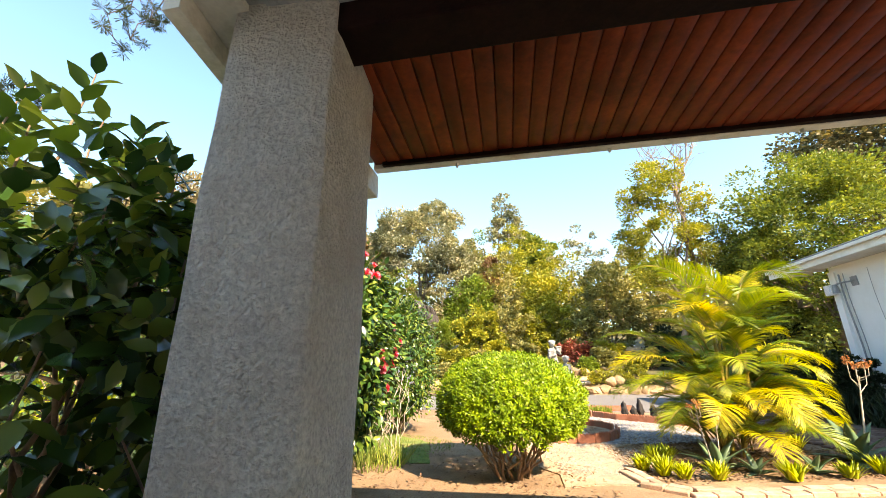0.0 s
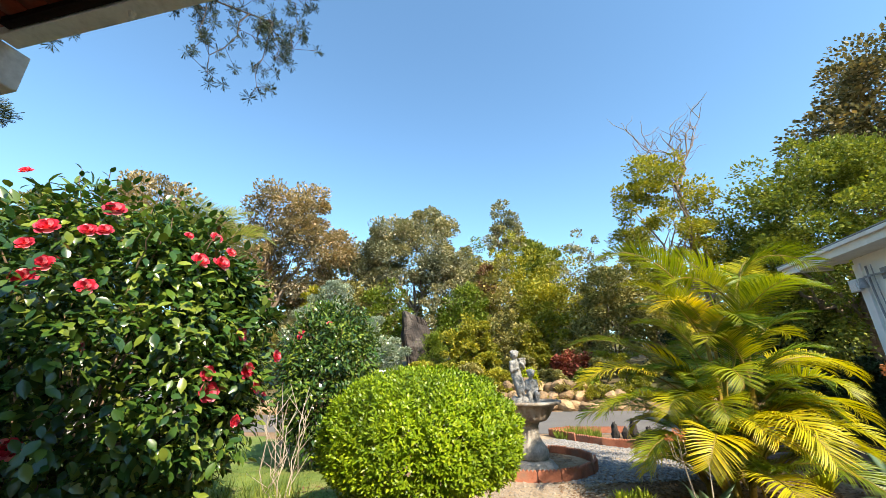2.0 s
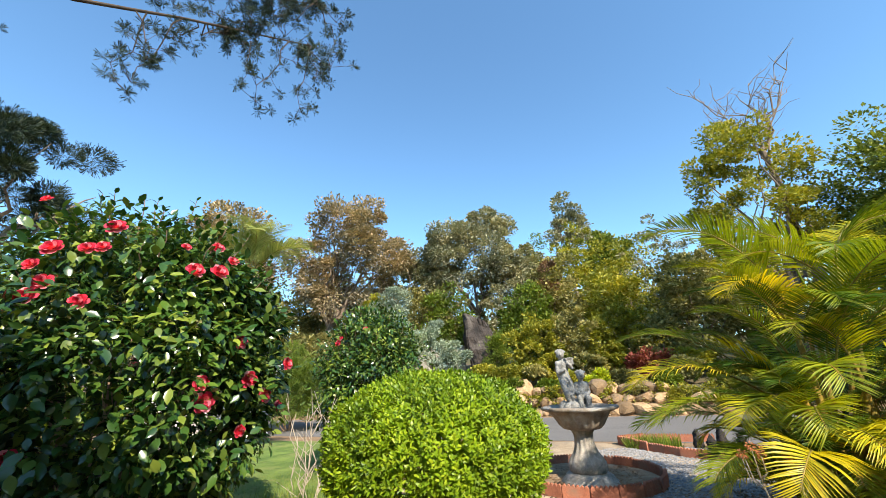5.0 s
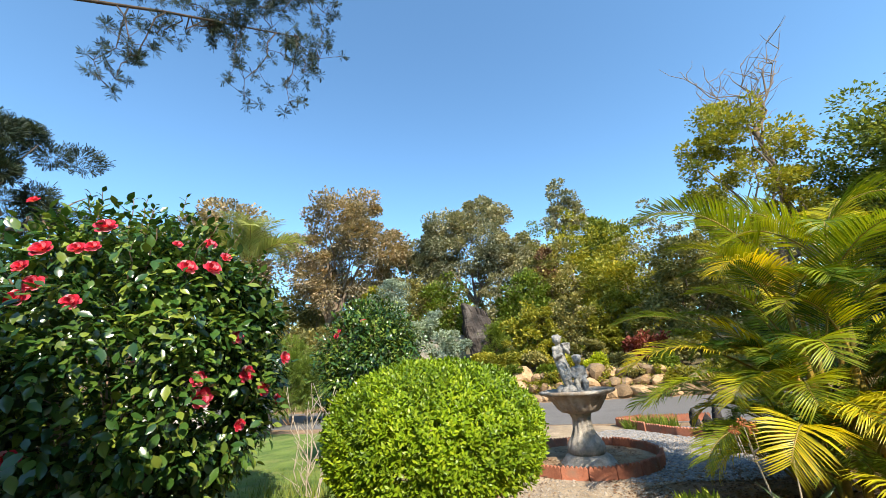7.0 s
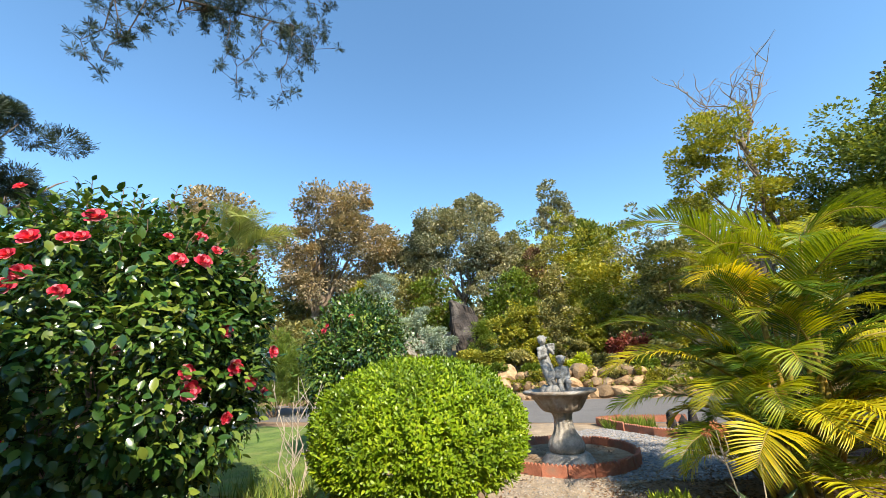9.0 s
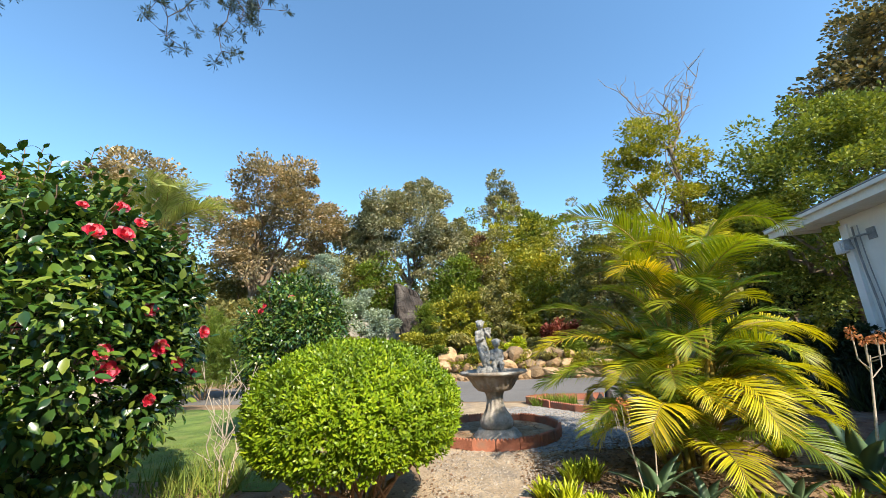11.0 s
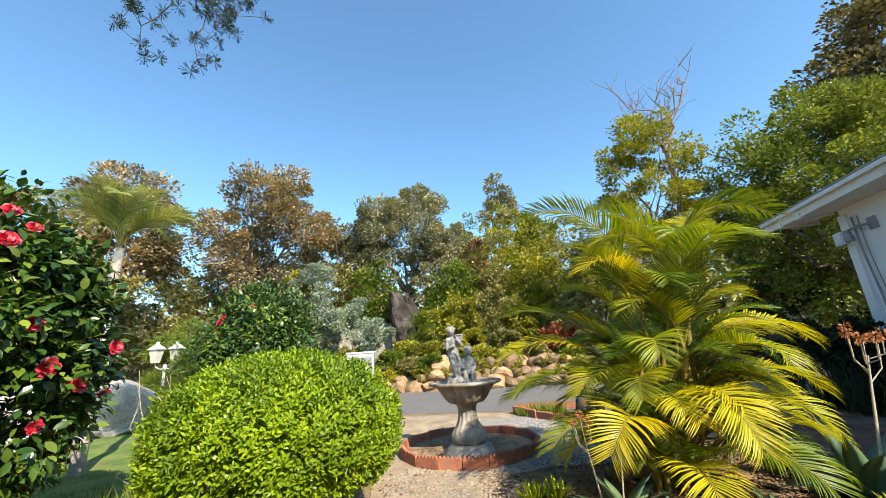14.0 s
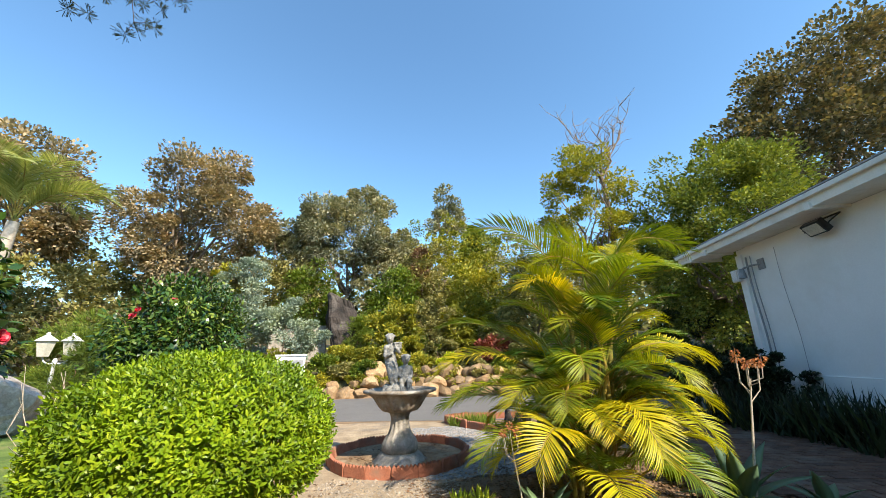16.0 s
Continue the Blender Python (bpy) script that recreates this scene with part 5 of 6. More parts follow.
def rock_bank():
    """Courses of boulders holding the bank behind the road."""
    r = random.Random(9)
    t = thing("rockery_wall", "loose retaining wall of tan sandstone boulders beside the road", "rock wall", kind="structure")
    x = -7.0
    while x < 11.0:
        w = r.uniform(0.30, 0.56)
        for row in range(3 if 0.5 < x < 6.0 and r.random() < 0.75 else 2 if r.random() < 0.65 else 1):
            s = w * (1.0 if row == 0 else r.uniform(0.7, 1.05))
            xx = x + (row * 0.31 + r.uniform(-0.12, 0.12))
            y = 16.35 - 0.2 * xx + row * 0.40 + r.uniform(-0.1, 0.1)
            ob = new("stone", STONES[r.randrange(7)])
            ob.parent = t
            ob.matrix_basis = pose(xx, y, s * 0.28 + row * 0.36, r.uniform(-18, 18), r.uniform(-18, 18), r.uniform(0, 360)) @ Matrix.Diagonal((s * 0.72, s * 0.62, s * r.uniform(0.5, 0.75), 1))
        x += w * 0.82


rock_bank()


def boulder(name, label, at, size, seed, material, cat="rock", tilt=(0, 0, 0)):
    me = stone_mesh(seed, fine=4)
    me.materials.clear()
    me.materials.append(material)
    ob = new(name, me)
    ob.matrix_basis = pose(*at, *tilt) @ Matrix.Diagonal((*size, 1))
    return tagged(ob, label, cat)


def standing_rock():
    bm = bmesh.new()
    bmesh.ops.create_cube(bm, size=1.0)
    bmesh.ops.subdivide_edges(bm, edges=list(bm.edges), cuts=11, use_grid_fill=True)
    for v in bm.verts:
        p = v.co.copy()
        t = p.z + 0.5
        w = 1.05 - 0.25 * abs(t - 0.55) + 0.22 * (t > 0.8) * (t - 0.8)
        q = Vector((p.x * 1.5 * w - 0.5 * t, p.y * 1.5 * w, t * 4.3 + 0.9 * (p.x - 0.1) * (t > 0.85) * -0.6))
        k = 0.22 * noise.noise(q * 0.8) + 0.10 * noise.noise(q * 2.3) + 0.04 * noise.noise(q * 6)
        v.co = q + Vector((p.x, p.y, p.z * 0.5)).normalized() * k * 1.3
    bmesh.ops.bevel(bm, geom=[e for e in bm.edges if e.calc_face_angle(0) > 0.9], offset=0.08, segments=2, affect="EDGES")
    ob = part("standing_rock", bm, M_DARKROCK, None, "", False)
    ob.matrix_basis = pose(-0.2, 23.4, 0.45, 0, 0, 12)
    tagged(ob, "tall dark purple brown standing rock on the bank", "rock")


standing_rock()
boulder("boulder", "large pale boulder at the edge of the lawn", (-6.3, 11.0, 0.55), (1.0, 0.75, 0.8), 15, M_PALEROCK)
boulder("boulder", "large pale boulder at the edge of the lawn", (-7.9, 10.4, 0.5), (0.8, 0.7, 0.9), 16, M_PALEROCK)
boulder("boulder", "low dark stone lying on the lawn", (-5.6, 8.6, 0.10), (0.32, 0.25, 0.2), 17, M_GREY)


def street_lamp():
    t = thing("garden_lamp", "white garden lamp post with two lanterns", "lamp post", (-6.8, 12.95, 0), 38)
    bm = bmesh.new()
    lathe(bm, [(0.10, 0), (0.10, 0.06), (0.055, 0.12), (0.05, 0.5), (0.06, 0.55), (0.045, 0.6), (0.04, 1.5), (0.06, 1.55), (0.03, 1.62)], 14)
    part("post", bm, M_METALWHITE, t, "", True)
    for s in (-1, 1):
        v, f = tube_arrays([(0, 0, 1.5), (s * 0.12, 0, 1.48), (s * 0.22, 0, 1.55), (s * 0.25, 0, 1.66)], [0.02] * 4, 7)
        mesh_part("arm", raw_mesh("arm", v, f, True), M_METALWHITE, t)
        bm = bmesh.new()
        bmesh.ops.create_cone(bm, cap_ends=True, segments=6, radius1=0.13, radius2=0.22, depth=0.40, matrix=pose(s * 0.25, 0, 1.87))
        lan = part("lantern", bm, M_LENS, t, "cream lantern glass")
        bm = bmesh.new()
        bmesh.ops.create_cone(bm, cap_ends=True, segments=6, radius1=0.28, radius2=0.06, depth=0.16, matrix=pose(s * 0.25, 0, 2.15))
        bmesh.ops.create_icosphere(bm, subdivisions=2, radius=0.05, matrix=pose(s * 0.25, 0, 2.26))
        part("cap", bm, M_METALWHITE, lan)


street_lamp()
cab = thing("utility_box", "white utility cabinet beside the road", "cabinet", (-1.45, 16.0, 0), 14)
slab("box_body", (-0.5, -0.2, 0.0), (0.5, 0.2, 1.55), M_METALWHITE, cab, 0.02)
slab("door", (-0.42, -0.215, 0.12), (0.42, -0.203, 1.42), M_GREY, cab, 0.004, "grey cabinet door")
slab("lid", (-0.54, -0.24, 1.555), (0.54, 0.24, 1.62), M_METALWHITE, cab, 0.015)
# white wall in the concrete's grey: its shade is put into the colour
bm = bmesh.new()
box(bm, (-4.6, 23.6, 1.0), (-1.5, 23.85, 3.35))
tagged(part("wall_boundary", bm, M_CONCRETE), "white boundary wall behind the shrubs, greyed to paint in its shade", "wall", kind="structure")

# dry stems beside the round bush
for i, (x, y) in enumerate(((-0.72, 5.10), (-0.88, 5.3))):
    r = np.random.default_rng(80 + i)
    t = thing("dry_shrub", "leafless dry shrub with thin grey stems", "shrub", (x, y, 0), 0, "dry shrubs")
    for k in range(5):
        a = r.random() * 6.283
        e = (0.45 * math.cos(a) * r.random(), 0.45 * math.sin(a) * r.random(), 0.85 + 0.75 * r.random())
        path = wander((0.03 * math.cos(a), 0.03 * math.sin(a), -0.03), e, 0.04, 6, 800 + 10 * i + k)
        pcs = [tube_arrays(path, np.linspace(0.007, 0.0025, 7), 5)]
        for j in (2, 3, 4, 5):
            q = path[j] + np.array((r.normal(0, 0.1), r.normal(0, 0.1), 0.16))
            pcs.append(tube_arrays([path[j], (path[j] + q) / 2, q], [0.004, 0.003, 0.002], 4))
        mesh_part("stem", raw_mesh("stem", *join_arrays(pcs), smooth=True), M_STALK, t)

# ---------------------------------------------------------------- trees and shrubs behind
def foot(x, y):
    return (x, y, rise(x, y))


tree("rounded gum tree with grey green crown", "tree", foot(-1.0, 29.0), 13.0, (5.0, 3.5, 4.6), L_GUM, 36000, 0.19, 101, 110, 0.9, 0.22, M_PALEBARK)
tree("gum tree with grey green crown", "tree", foot(-5.2, 30.0), 10.8, (3.0, 2.5, 3.4), L_GUM, 17000, 0.19, 102, 60, 0.8, 0.18, M_PALEBARK)
tree("tall brownish acacia with open crown and pale trunk", "tree", foot(-11.1, 22.6), 12.6, (4.7, 3.4, 4.4), L_BROWN, 36000, 0.17, 103, 100, 0.85, 0.24, M_PALEBARK, 0.3, (2.4, 0), low=-0.95)
tree("tall brown green tree far behind the lawn", "tree", foot(-17.0, 21.5), 13.4, (4.0, 3.4, 5.0), L_BROWN, 26000, 0.19, 104, 80, 0.9, 0.25)
tree("slender feathery gum tree", "tree", foot(7.9, 37.5), 17.2, (2.2, 1.8, 4.8), L_GUM, 5200, 0.26, 105, 44, 0.8, 0.16, M_PALEBARK)
tree("green tree with dense crown beside the outbuilding", "tree", foot(15.6, 13.4), 9.9, (3.9, 3.6, 4.7), L_TREE, 80000, 0.118, 106, 340, 0.66, 0.25, low=-0.95)
tree("yellow green tree with bare upper branches", "tree", foot(10.9, 15.4), 10.2, (2.3, 2.0, 4.2), L_YELLOW, 20000, 0.115, 107, 85, 0.5, 0.16)
tree("huge dark tree behind the outbuilding", "tree", foot(34.5, 18.0), 21.6, (11.8, 9.0, 9.8), L_BIGDARK, 85000, 0.25, 108, 300, 1.4, 0.6)
tree("dark pointed conifer far behind", "tree", foot(12.6, 42.0), 14.0, (3.2, 3.0, 7.0), L_TREE, 12000, 0.35, 109, 60, 1.0, 0.25)
tree("old pine with open crown", "tree", foot(-19.5, 11.0), 13.5, (4.6, 3.5, 3.2), L_PINE, 7000, 0.28, 110, 34, 0.55, 0.28, M_PINEBARK, template=THIN_NEEDLES)
tree("bushy dark tree beyond the camellias", "tree", foot(-15.5, 13.5), 9.0, (3.0, 2.6, 3.4), L_OLIVE, 13000, 0.22, 111, 60, 0.7, 0.2)

band = [(-13.0, 20.0, 6.0, 3.0, L_OLIVE, 0), (-8.2, 25.0, 6.0, 2.6, L_OLIVE, 0), (-4.0, 26.5, 7.0, 2.6, L_OLIVE, 0), (2.0, 27.5, 8.6, 2.4, L_GUM, 1), (4.6, 25.5, 7.8, 2.2, L_OLIVE, 0), (6.8, 29.5, 11.0, 2.6, L_YELLOW, 0), (9.6, 27.0, 8.6, 2.4, L_YELLOW, 1),
        (4.4, 33.0, 11.5, 2.0, L_GREEN, 0), (12.5, 30.0, 11.0, 2.8, L_GUM, 0), (7.0, 22.5, 6.0, 1.9, L_YELLOW, 0), (10.0, 20.5, 5.8, 2.1, L_OLIVE, 0), (13.5, 23.0, 7.5, 2.6, L_OLIVE, 0), (2.4, 23.5, 5.6, 1.7, L_GREEN, 1), (17.5, 18.0, 7.0, 3.0, L_OLIVE, 0), (0.6, 31.0, 8.0, 2.6, L_OLIVE, 0), (-12.0, 31.0, 9.0, 3.4, L_OLIVE, 0), (19.5, 12.0, 6.0, 3.0, L_DARK, 0)]
band += [(-11.0, 27.0, 9.0, 3.0, L_OLIVE, 0), (-7.4, 29.0, 9.0, 3.0, L_OLIVE, 0), (-14.5, 24.0, 8.0, 3.0, L_OLIVE, 0), (-18.0, 19.5, 7.5, 3.0, L_OLIVE, 0), (-9.0, 20.0, 3.6, 2.2, L_OLIVE, 0), (-6.8, 22.8, 4.6, 2.2, L_GUM, 0), (-12.5, 24.5, 6.5, 2.6, L_OLIVE, 0), (-15.0, 18.0, 5.0, 2.6, L_OLIVE, 0), (-2.8, 25.0, 6.2, 2.0, L_GREEN, 0), (-18.5, 16.5, 6.0, 3.0, L_OLIVE, 0), (15.5, 26.0, 9.0, 3.0, L_OLIVE, 0), (5.6, 27.5, 9.0, 2.0, L_YELLOW, 0), (3.2, 29.5, 9.4, 2.2, L_OLIVE, 0)]
for i, (x, y, h, w, lm, kind_i) in enumerate(band):
    words = {L_OLIVE: "olive green", L_GUM: "grey green", L_YELLOW: "yellow green", L_GREEN: "fresh green", L_DARK: "dark green"}[lm]
    tree(words + " small tree in the thicket on the bank", "tree", foot(x, y), h, (w * 1.12, w * 0.9, h * 0.48), lm, 7500, 0.175, 200 + i, 75, 0.55, 0.1, M_BARK, 0.2, low=-0.95, group="thicket on the bank")
tree("dry reddish brown sapling in the thicket", "tree", foot(4.2, 25.0), 7.0, (0.8, 0.8, 1.8), L_DRY, 2600, 0.16, 301, 25, 0.35, 0.06)
shrub("silver grey feathery shrub on the bank", foot(-5.2, 19.8), (1.9, 1.5, 2.7), L_SILVER, 19000, 0.10, 302, 60, 0.45, group="silver shrubs")
shrub("silver grey feathery shrub on the bank", foot(-2.7, 19.2), (1.9, 1.3, 1.6), L_SILVER, 16000, 0.10, 303, 45, 0.4, group="silver shrubs")
shrub("yellow green shrub on the bank", foot(-6.2, 21.0), (0.9, 0.8, 2.7), L_YELLOW, 3500, 0.17, 304, 30, 0.35)
shrub("fine green fir-like shrub at the standing rock", foot(0.35, 22.6), (0.7, 0.6, 1.2), L_GREEN, 3000, 0.18, 305, 30, 0.3, NEEDLES)
shrub("small fir-like shrub behind the lawn", foot(-6.4, 13.6), (1.2, 1.0, 1.3), L_GREEN, 5000, 0.2, 306, 35, 0.4, NEEDLES)
shrub("dark red leaved shrub above the rockery", foot(6.9, 18.2), (0.9, 0.6, 0.6), L_RED, 2600, 0.12, 307, 30, 0.3)
shrub("yellow shrub beyond the camellia", (-4.6, 5.0, 0), (0.9, 0.8, 0.75), L_LIME, 4000, 0.09, 308, 30, 0.25)
low_shrubs = [(0.0, 18.6, 0.95, L_YELLOW), (1.6, 18.4, 0.9, L_YELLOW), (3.0, 18.6, 1.05, L_YELLOW), (4.4, 18.8, 0.95, L_OLIVE), (5.8, 19.6, 1.2, L_YELLOW), (8.4, 18.2, 1.1, L_YELLOW), (2.4, 20.6, 1.3, L_YELLOW), (6.6, 21.0, 1.4, L_YELLOW), (-2.6, 18.4, 0.8, L_YELLOW), (-1.6, 17.3, 0.55, L_YELLOW), (-0.6, 17.6, 0.6, L_GREEN), (0.3, 17.2, 0.45, L_OLIVE), (1.2, 17.0, 0.6, L_GREEN), (2.0, 17.8, 0.75, L_OLIVE), (2.6, 16.8, 0.4, L_GREEN), (3.4, 17.4, 0.5, L_YELLOW), (4.6, 17.3, 0.45, L_LIME), (5.4, 16.5, 0.5, L_OLIVE), (6.8, 16.4, 0.45, L_GREEN), (7.6, 16.8, 0.7, L_OLIVE), (8.6, 16.0, 0.5, L_YELLOW), (9.6, 16.2, 0.7, L_OLIVE), (1.2, 19.5, 0.8, L_YELLOW), (3.6, 19.8, 0.9, L_GREEN), (5.2, 20.4, 1.0, L_YELLOW), (-3.2, 17.2, 0.6, L_OLIVE), (-5.0, 17.6, 0.8, L_GREEN), (7.4, 19.0, 1.0, L_OLIVE), (11.5, 17.5, 1.2, L_OLIVE), (-8.0, 18.6, 1.0, L_OLIVE), (-10.5, 18.0, 1.2, L_GREEN)]
for i, (x, y, s, lm) in enumerate(low_shrubs):
    words = {L_OLIVE: "olive", L_YELLOW: "yellowish", L_GREEN: "green", L_LIME: "lime green"}[lm]
    shrub("low rounded " + words + " shrub on the rockery", foot(x, y), (s, s * 0.85, s * 0.62), lm, int(2600 + 1500 * s), 0.085 + 0.03 * s, 400 + i, 22, 0.22, group="rockery shrubs", stems=4)
over = random.Random(77)
for i in range(16):
    x = -3.2 + 0.78 * i + over.uniform(-0.2, 0.2)
    lm, word = over.choice([(L_YELLOW, "yellow green"), (L_OLIVE, "olive"), (L_GREEN, "green"), (L_YELLOW, "yellow green")])
    q = over.uniform(0.34, 0.52)
    shrub("small " + word + " shrub spilling over the boulders", (x, 16.95 - 0.2 * x, 0.25), (q * 1.15, q * 0.9, q * 0.75), lm, 1500, 0.075, 470 + i, 16, 0.16, group="plants on the boulders", stems=3)
for i, (x, y, q, lm, word) in enumerate([(2.4, 20.0, 1.45, L_YELLOW, "yellow green"), (4.4, 20.6, 1.6, L_OLIVE, "olive"), (6.2, 20.2, 1.5, L_YELLOW, "yellow green"), (8.0, 19.6, 1.35, L_OLIVE, "olive")]):
    shrub("tall sunlit " + word + " shrub on the bank", foot(x, y), (q, q * 0.85, q * 1.05), lm, 6000, 0.13, 490 + i, 45, 0.35, group="tall shrubs on the bank", stems=6)
# hedge raised as a dark mass where the ground under the trees is shaded
shrub("dark hedge along the far side of the driveway, enlarged for the shade under the trees", (14.6, 15.0, 0), (3.6, 1.2, 1.45), L_DARK, 15000, 0.11, 450, 60, 0.3, name="hedge", category="hedge")
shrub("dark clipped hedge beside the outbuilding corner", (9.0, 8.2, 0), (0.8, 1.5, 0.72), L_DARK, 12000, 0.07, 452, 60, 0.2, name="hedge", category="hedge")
# two added near-black shrubs stand in for the shade below the trees
shrub("near-black shrub added for the shade under the trees past the driveway", (11.4, 16.6, 0), (1.9, 1.2, 1.4), L_DARK, 9000, 0.11, 453, 50, 0.3)
shrub("near-black shrub added for the shade under the trees past the driveway", (18.5, 13.8, 0), (2.2, 1.2, 1.1), L_DARK, 6000, 0.12, 454, 50, 0.3)
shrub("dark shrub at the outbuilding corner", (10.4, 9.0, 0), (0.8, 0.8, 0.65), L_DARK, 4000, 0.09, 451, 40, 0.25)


def bare_branches():
    r = np.random.default_rng(55)
    t = thing("dead_tree", "leafless grey dead tree rising above the foliage", "tree", foot(12.2, 15.6))
    mesh_part("trunk", raw_mesh("trunk", *tube_arrays(wander((0, 0, -0.2), (-0.3, 0, 8.6), 0.1, 6, 1), np.linspace(0.16, 0.09, 7), 8), smooth=True), M_BARK, t)
    for i in range(9):
        a = i * 0.75
        s = np.array((-0.3 + 0.02 * i, 0, 7.9 + 0.09 * i))
        e = s + np.array((1.7 * math.cos(a), 0.9 * math.sin(a), 2.3 + 1.6 * r.random()))
        path = wander(s, e, 0.12, 7, 500 + i)
        pcs = [tube_arrays(path, np.linspace(0.05, 0.010, 8), 6)]
        for j in range(2, 8):
            for q in range(2):
                e2 = path[j] + np.array((r.normal(0, 0.5), r.normal(0, 0.4), 0.35 + 0.6 * r.random()))
                pcs.append(tube_arrays(wander(path[j], e2, 0.05, 3, 600 + 20 * i + 2 * j + q), np.linspace(0.018, 0.005, 4), 4))
        mesh_part("branch", raw_mesh("branch", *join_arrays(pcs), smooth=True), M_BARK, t)


bare_branches()


def far_woods():
    """A belt of far trees that closes the horizon all round."""
    r = np.random.default_rng(77)
    at, sz = [], []
    for i in range(170):
        a = radians(i * 360 / 170 + r.normal(0, 1.0))
        front = math.cos(a) > 0
        dist = 52 + 18 * r.random()
        x, y = dist * math.sin(a), dist * math.cos(a)
        h = (7.0 + 4.5 * r.random()) * (1.0 if front else 1.1)
        w = 3.2 + 2.0 * r.random()
        n = 310
        d = unit(r, n)
        p = d * np.array((w, w, h * 0.55)) * (0.55 + 0.45 * r.random((n, 1))) + np.array((x, y, h * 0.5 + rise(x, y) * 0.7))
        at.append(p)
    at = np.concatenate(at)
    n = len(at)
    v, f = place_leaves(LEAF_CARD, at, unit(r, n), unit(r, n) + np.array((0, 0, 0.8)), 0.95 * (0.6 + 0.8 * r.random(n)))
    ob = mesh_part("far_woods", raw_mesh("far_woods", v, f), L_OLIVE)
    tagged(ob, "belt of olive green woods far behind the garden", "woods", kind="stuff")


far_woods()


def pine_bough():
    """The tall pine beside the garden, whose bough hangs over it."""
    r = np.random.default_rng(66)
    t = thing("pine_tree", "tall pine with a long needled bough over the garden", "tree", (-13.3, 2.8, 0))
    mesh_part("trunk", raw_mesh("trunk", *tube_arrays(wander((0, 0, -0.2), (0.6, 0.2, 17), 0.12, 8, 2), np.linspace(0.34, 0.16, 9), 10), smooth=True), M_PINEBARK, t)

    def bough(s, e, r0, twigs, seed, sag, hang):
        rr = np.random.default_rng(seed)
        path = wander(s, e, 0.10, 9, seed)
        path[:, 2] += sag * np.sin(np.linspace(0, math.pi, 10))
        pcs = [tube_arrays(path, np.linspace(r0, r0 * 0.2, 10), 7)]
        tips = [path[-1]]
        for k in range(twigs):
            j = 5 + int(rr.integers(5))
            q = path[j] + rr.random() * (path[min(j + 1, 9)] - path[j])
            e2 = q + np.array((rr.normal(0.1, 0.5), rr.normal(0.2, 0.5), -0.25 - hang * rr.random() if rr.random() < 0.75 else 0.6 * rr.random()))
            tw = wander(q, e2, 0.12, 5, seed * 50 + k)
            pcs.append(tube_arrays(tw, np.linspace(0.024, 0.008, 6), 5))
            for i in range(2, 6):
                for z in range(2 if i < 5 else 4):
                    e3 = tw[i] + rr.normal(0, 0.26, 3) + np.array((0.08, 0, 0.02))
                    pcs.append(tube_arrays(np.array([tw[i], (tw[i] + e3) / 2, e3]), [0.009, 0.007, 0.005], 4))
                    tips.append(e3)
        b = mesh_part("bough", raw_mesh("bough", *join_arrays(pcs), smooth=True), M_PINEBARK, t)
        tips = np.array(tips)
        n = len(tips) * 14
        at = np.repeat(tips, 14, 0) + rr.normal(0, 0.018, (n, 3))
        d = unit(rr, n) + np.array((0.25, 0, 0.1))
        v, f = place_leaves(THIN_NEEDLES, at, d, unit(rr, n), 0.17 * (0.7 + 0.6 * rr.random(n)))
        mesh_part("needles", raw_mesh("needles", v, f), L_PINE, b)

    bough((0.4, 0.2, 10.8), (8.95, 6.9, 12.6), 0.085, 17, 670, -0.15, 2.6)
    bough((0.4, 0.2, 13.2), (8.9, 7.1, 14.9), 0.07, 22, 671, 0.2, 1.6)
    bough((0.4, 0.2, 14.2), (7.8, 4.6, 15.2), 0.07, 16, 672, 0.3, 1.4)
    bough((0.4, 0.2, 13.6), (-2.0, -4.0, 13.2), 0.07, 16, 673, 0.4, 1.4)
    bough((0.4, 0.2, 14.8), (-3.0, 3.4, 15.2), 0.07, 16, 674, 0.4, 1.4)


pine_bough()

# ---------------------------------------------------------------- loose stones and leaf litter, pavers last
def scatter(name, label, region, n, size, material, seed, flat=0.6, z=0.012):
    r = np.random.default_rng(seed)
    base = np.array([(1, 0, 0), (-1, 0, 0), (0, 1, 0), (0, -1, 0), (0, 0, 1), (0, 0, -0.6)], float)
    fc = np.array([(0, 2, 4), (2, 1, 4), (1, 3, 4), (3, 0, 4), (2, 0, 5), (1, 2, 5), (3, 1, 5), (0, 3, 5)])
    x0, y0, x1, y1 = region
    c = np.stack([x0 + (x1 - x0) * r.random(n), y0 + (y1 - y0) * r.random(n), np.full(n, z)], 1)
    s = size * (0.4 + 1.0 * r.random((n, 1)) ** 2)
    a = r.random(n) * 6.283
    sq = np.stack([0.7 + 0.6 * r.random(n), 0.7 + 0.6 * r.random(n), flat * (0.7 + 0.6 * r.random(n))], 1)
    v = base[None] * sq[:, None] * s[:, None] * (0.75 + 0.5 * r.random((n, 6, 1)))
    x = v[..., 0] * np.cos(a)[:, None] - v[..., 1] * np.sin(a)[:, None]
    y = v[..., 0] * np.sin(a)[:, None] + v[..., 1] * np.cos(a)[:, None]
    v = np.stack([x, y, v[..., 2]], 2) + c[:, None]
    f = fc[None] + (np.arange(n) * 6)[:, None, None]
    ob = mesh_part(name, raw_mesh(name, v.reshape(-1, 3), f.reshape(-1, 3)), material)
    return tagged(ob, label, "gravel", kind="stuff")


scatter("gravel_stones", "loose pale gravel stones", (1.4, 4.3, 2.9, 6.1), 4200, 0.016, M_PEBBLE, 91)
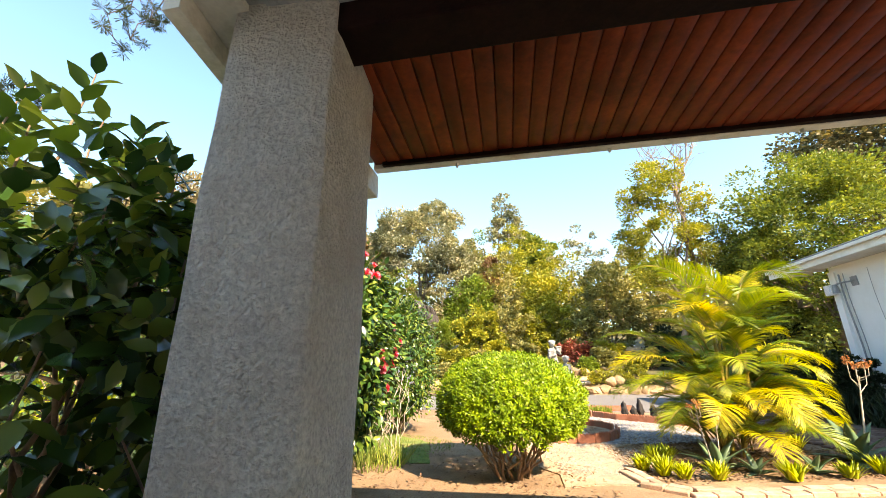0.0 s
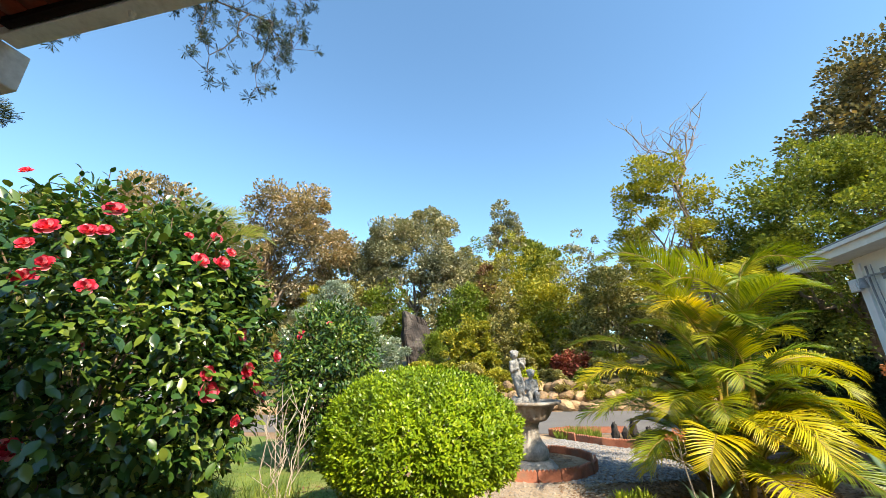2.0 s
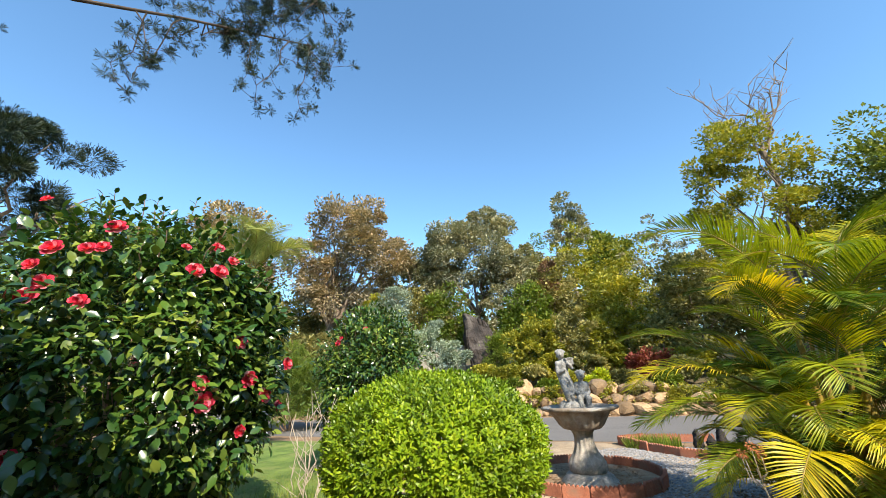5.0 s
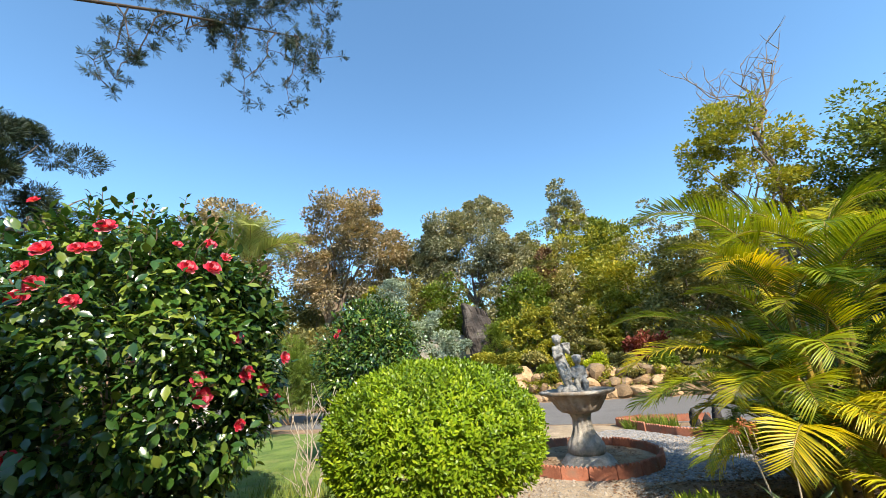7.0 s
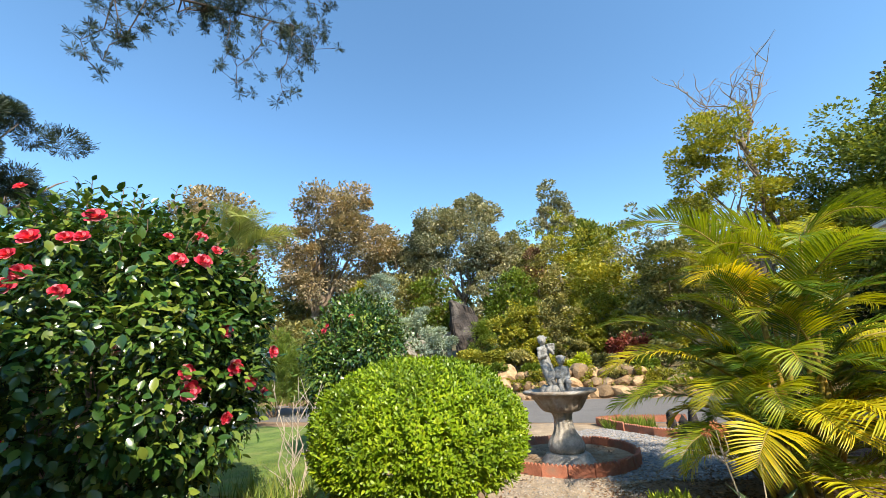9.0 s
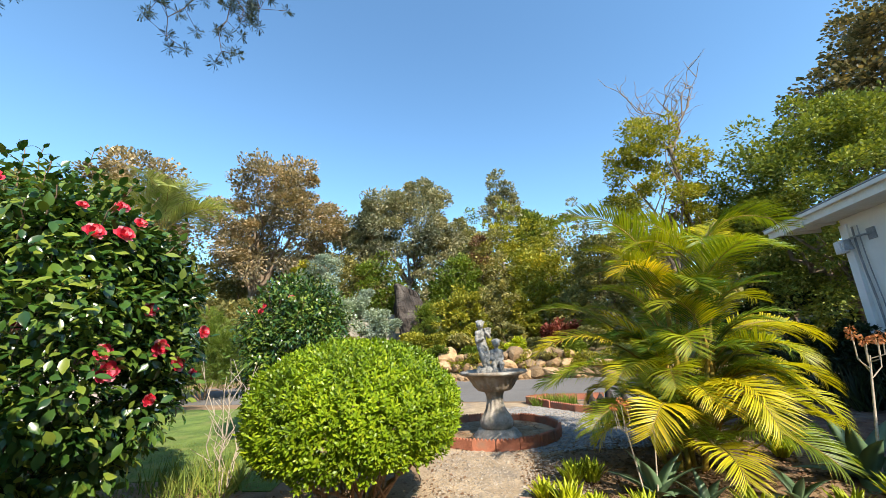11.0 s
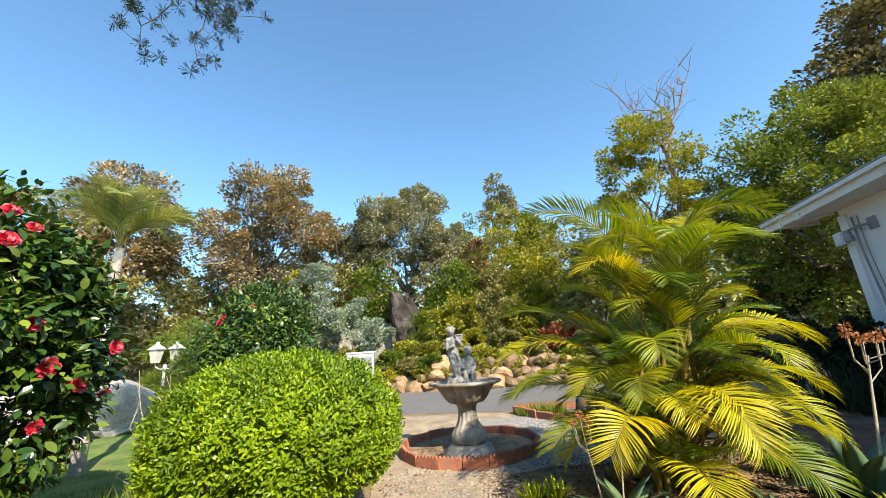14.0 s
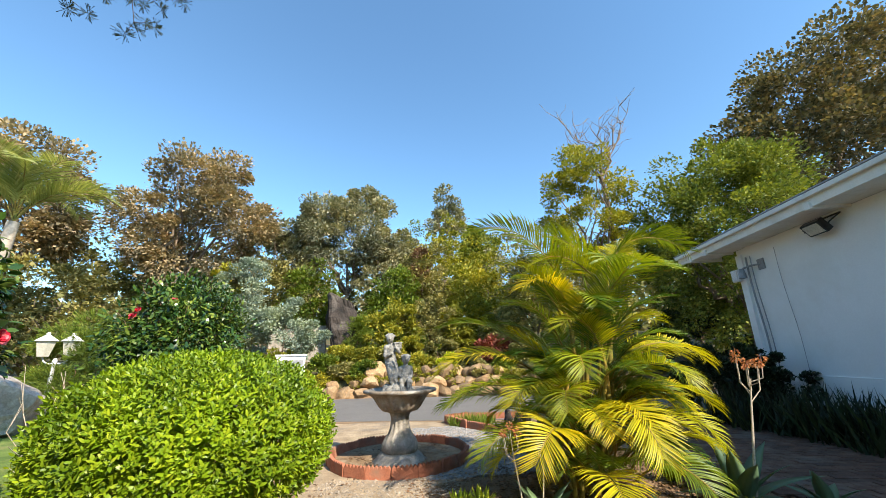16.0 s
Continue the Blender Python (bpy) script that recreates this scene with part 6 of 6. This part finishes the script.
scatter("gravel_stones", "loose grey stone chips on the path", (2.6, 5.9, 4.6, 9.2), 11000, 0.024, M_SLATE, 92)


scatter("mulch", "dark bark chips and dry litter on the palm bed", (2.35, 4.0, 5.6, 6.3), 3600, 0.022, M_MULCH, 96, 0.35)


def leaf_litter(region, n, seed, z=0.016):
    r = np.random.default_rng(seed)
    x0, y0, x1, y1 = region
    p = np.stack([x0 + (x1 - x0) * r.random(n), y0 + (y1 - y0) * r.random(n), z + 0.01 * r.random(n)], 1)
    d = unit(r, n) * np.array((1, 1, 0.15))
    v, f = place_leaves(LEAF_SMALL, p, d, np.array((0, 0, 1.0)) + 0.3 * unit(r, n), 0.05 * (0.5 + 0.8 * r.random(n)))
    ob = mesh_part("leaf_litter", raw_mesh("leaf_litter", v, f), L_DRY)
    tagged(ob, "dry brown fallen leaves on the soil", "leaf litter", kind="stuff")


leaf_litter((-1.2, 3.0, 1.8, 6.2), 1200, 93)
leaf_litter((2.3, 3.9, 6.0, 6.5), 2600, 94)
leaf_litter((1.6, 6.25, 3.0, 7.6), 500, 95, 0.05)


def pavers():
    me = brick_mesh(0.21, 0.105, 0.05, 0.004)
    me.name = "paver"
    r = random.Random(17)
    owner = bpy.data.objects["paving"]
    near, far = [], []
    for i in range(60):
        for j in range(70):
            x = 5.2 + i * 0.218 - (0.109 if j % 2 else 0)
            y = 1.6 + j * 0.113
            q = SHED @ Vector((x - 10.4, y - 7.6, 0))
            if q.x < 5.75 or q.x > 9.0 or q.y < 2.0 or q.y > 9.2:
                continue
            (near if q.x < 8.0 and 4.2 < q.y < 6.6 and len(near) < 300 else far).append(q)
    for q in near:
        ob = new("paver", me)
        ob.parent = owner
        ob.matrix_basis = pose(q.x, q.y, 0.004 + r.uniform(-0.003, 0.003), r.gauss(0, 0.6), r.gauss(0, 0.6), -13.1)
    base = np.array([tuple(v.co) for v in me.vertices])
    me.calc_loop_triangles()
    tris = np.array([tuple(t.vertices) for t in me.loop_triangles])
    rot = np.array(pose(0, 0, 0, 0, 0, -13.1).to_3x3())
    base = base @ rot.T
    v = np.concatenate([base + np.array((q.x, q.y, 0.004 + r.uniform(-0.003, 0.003))) for q in far])
    f = np.concatenate([tris + k * len(base) for k in range(len(far))])
    ob = mesh_part("paver_field", raw_mesh("paver_field", v, f), M_PAVER, owner)
    ob["kind"] = "stuff"


pavers()
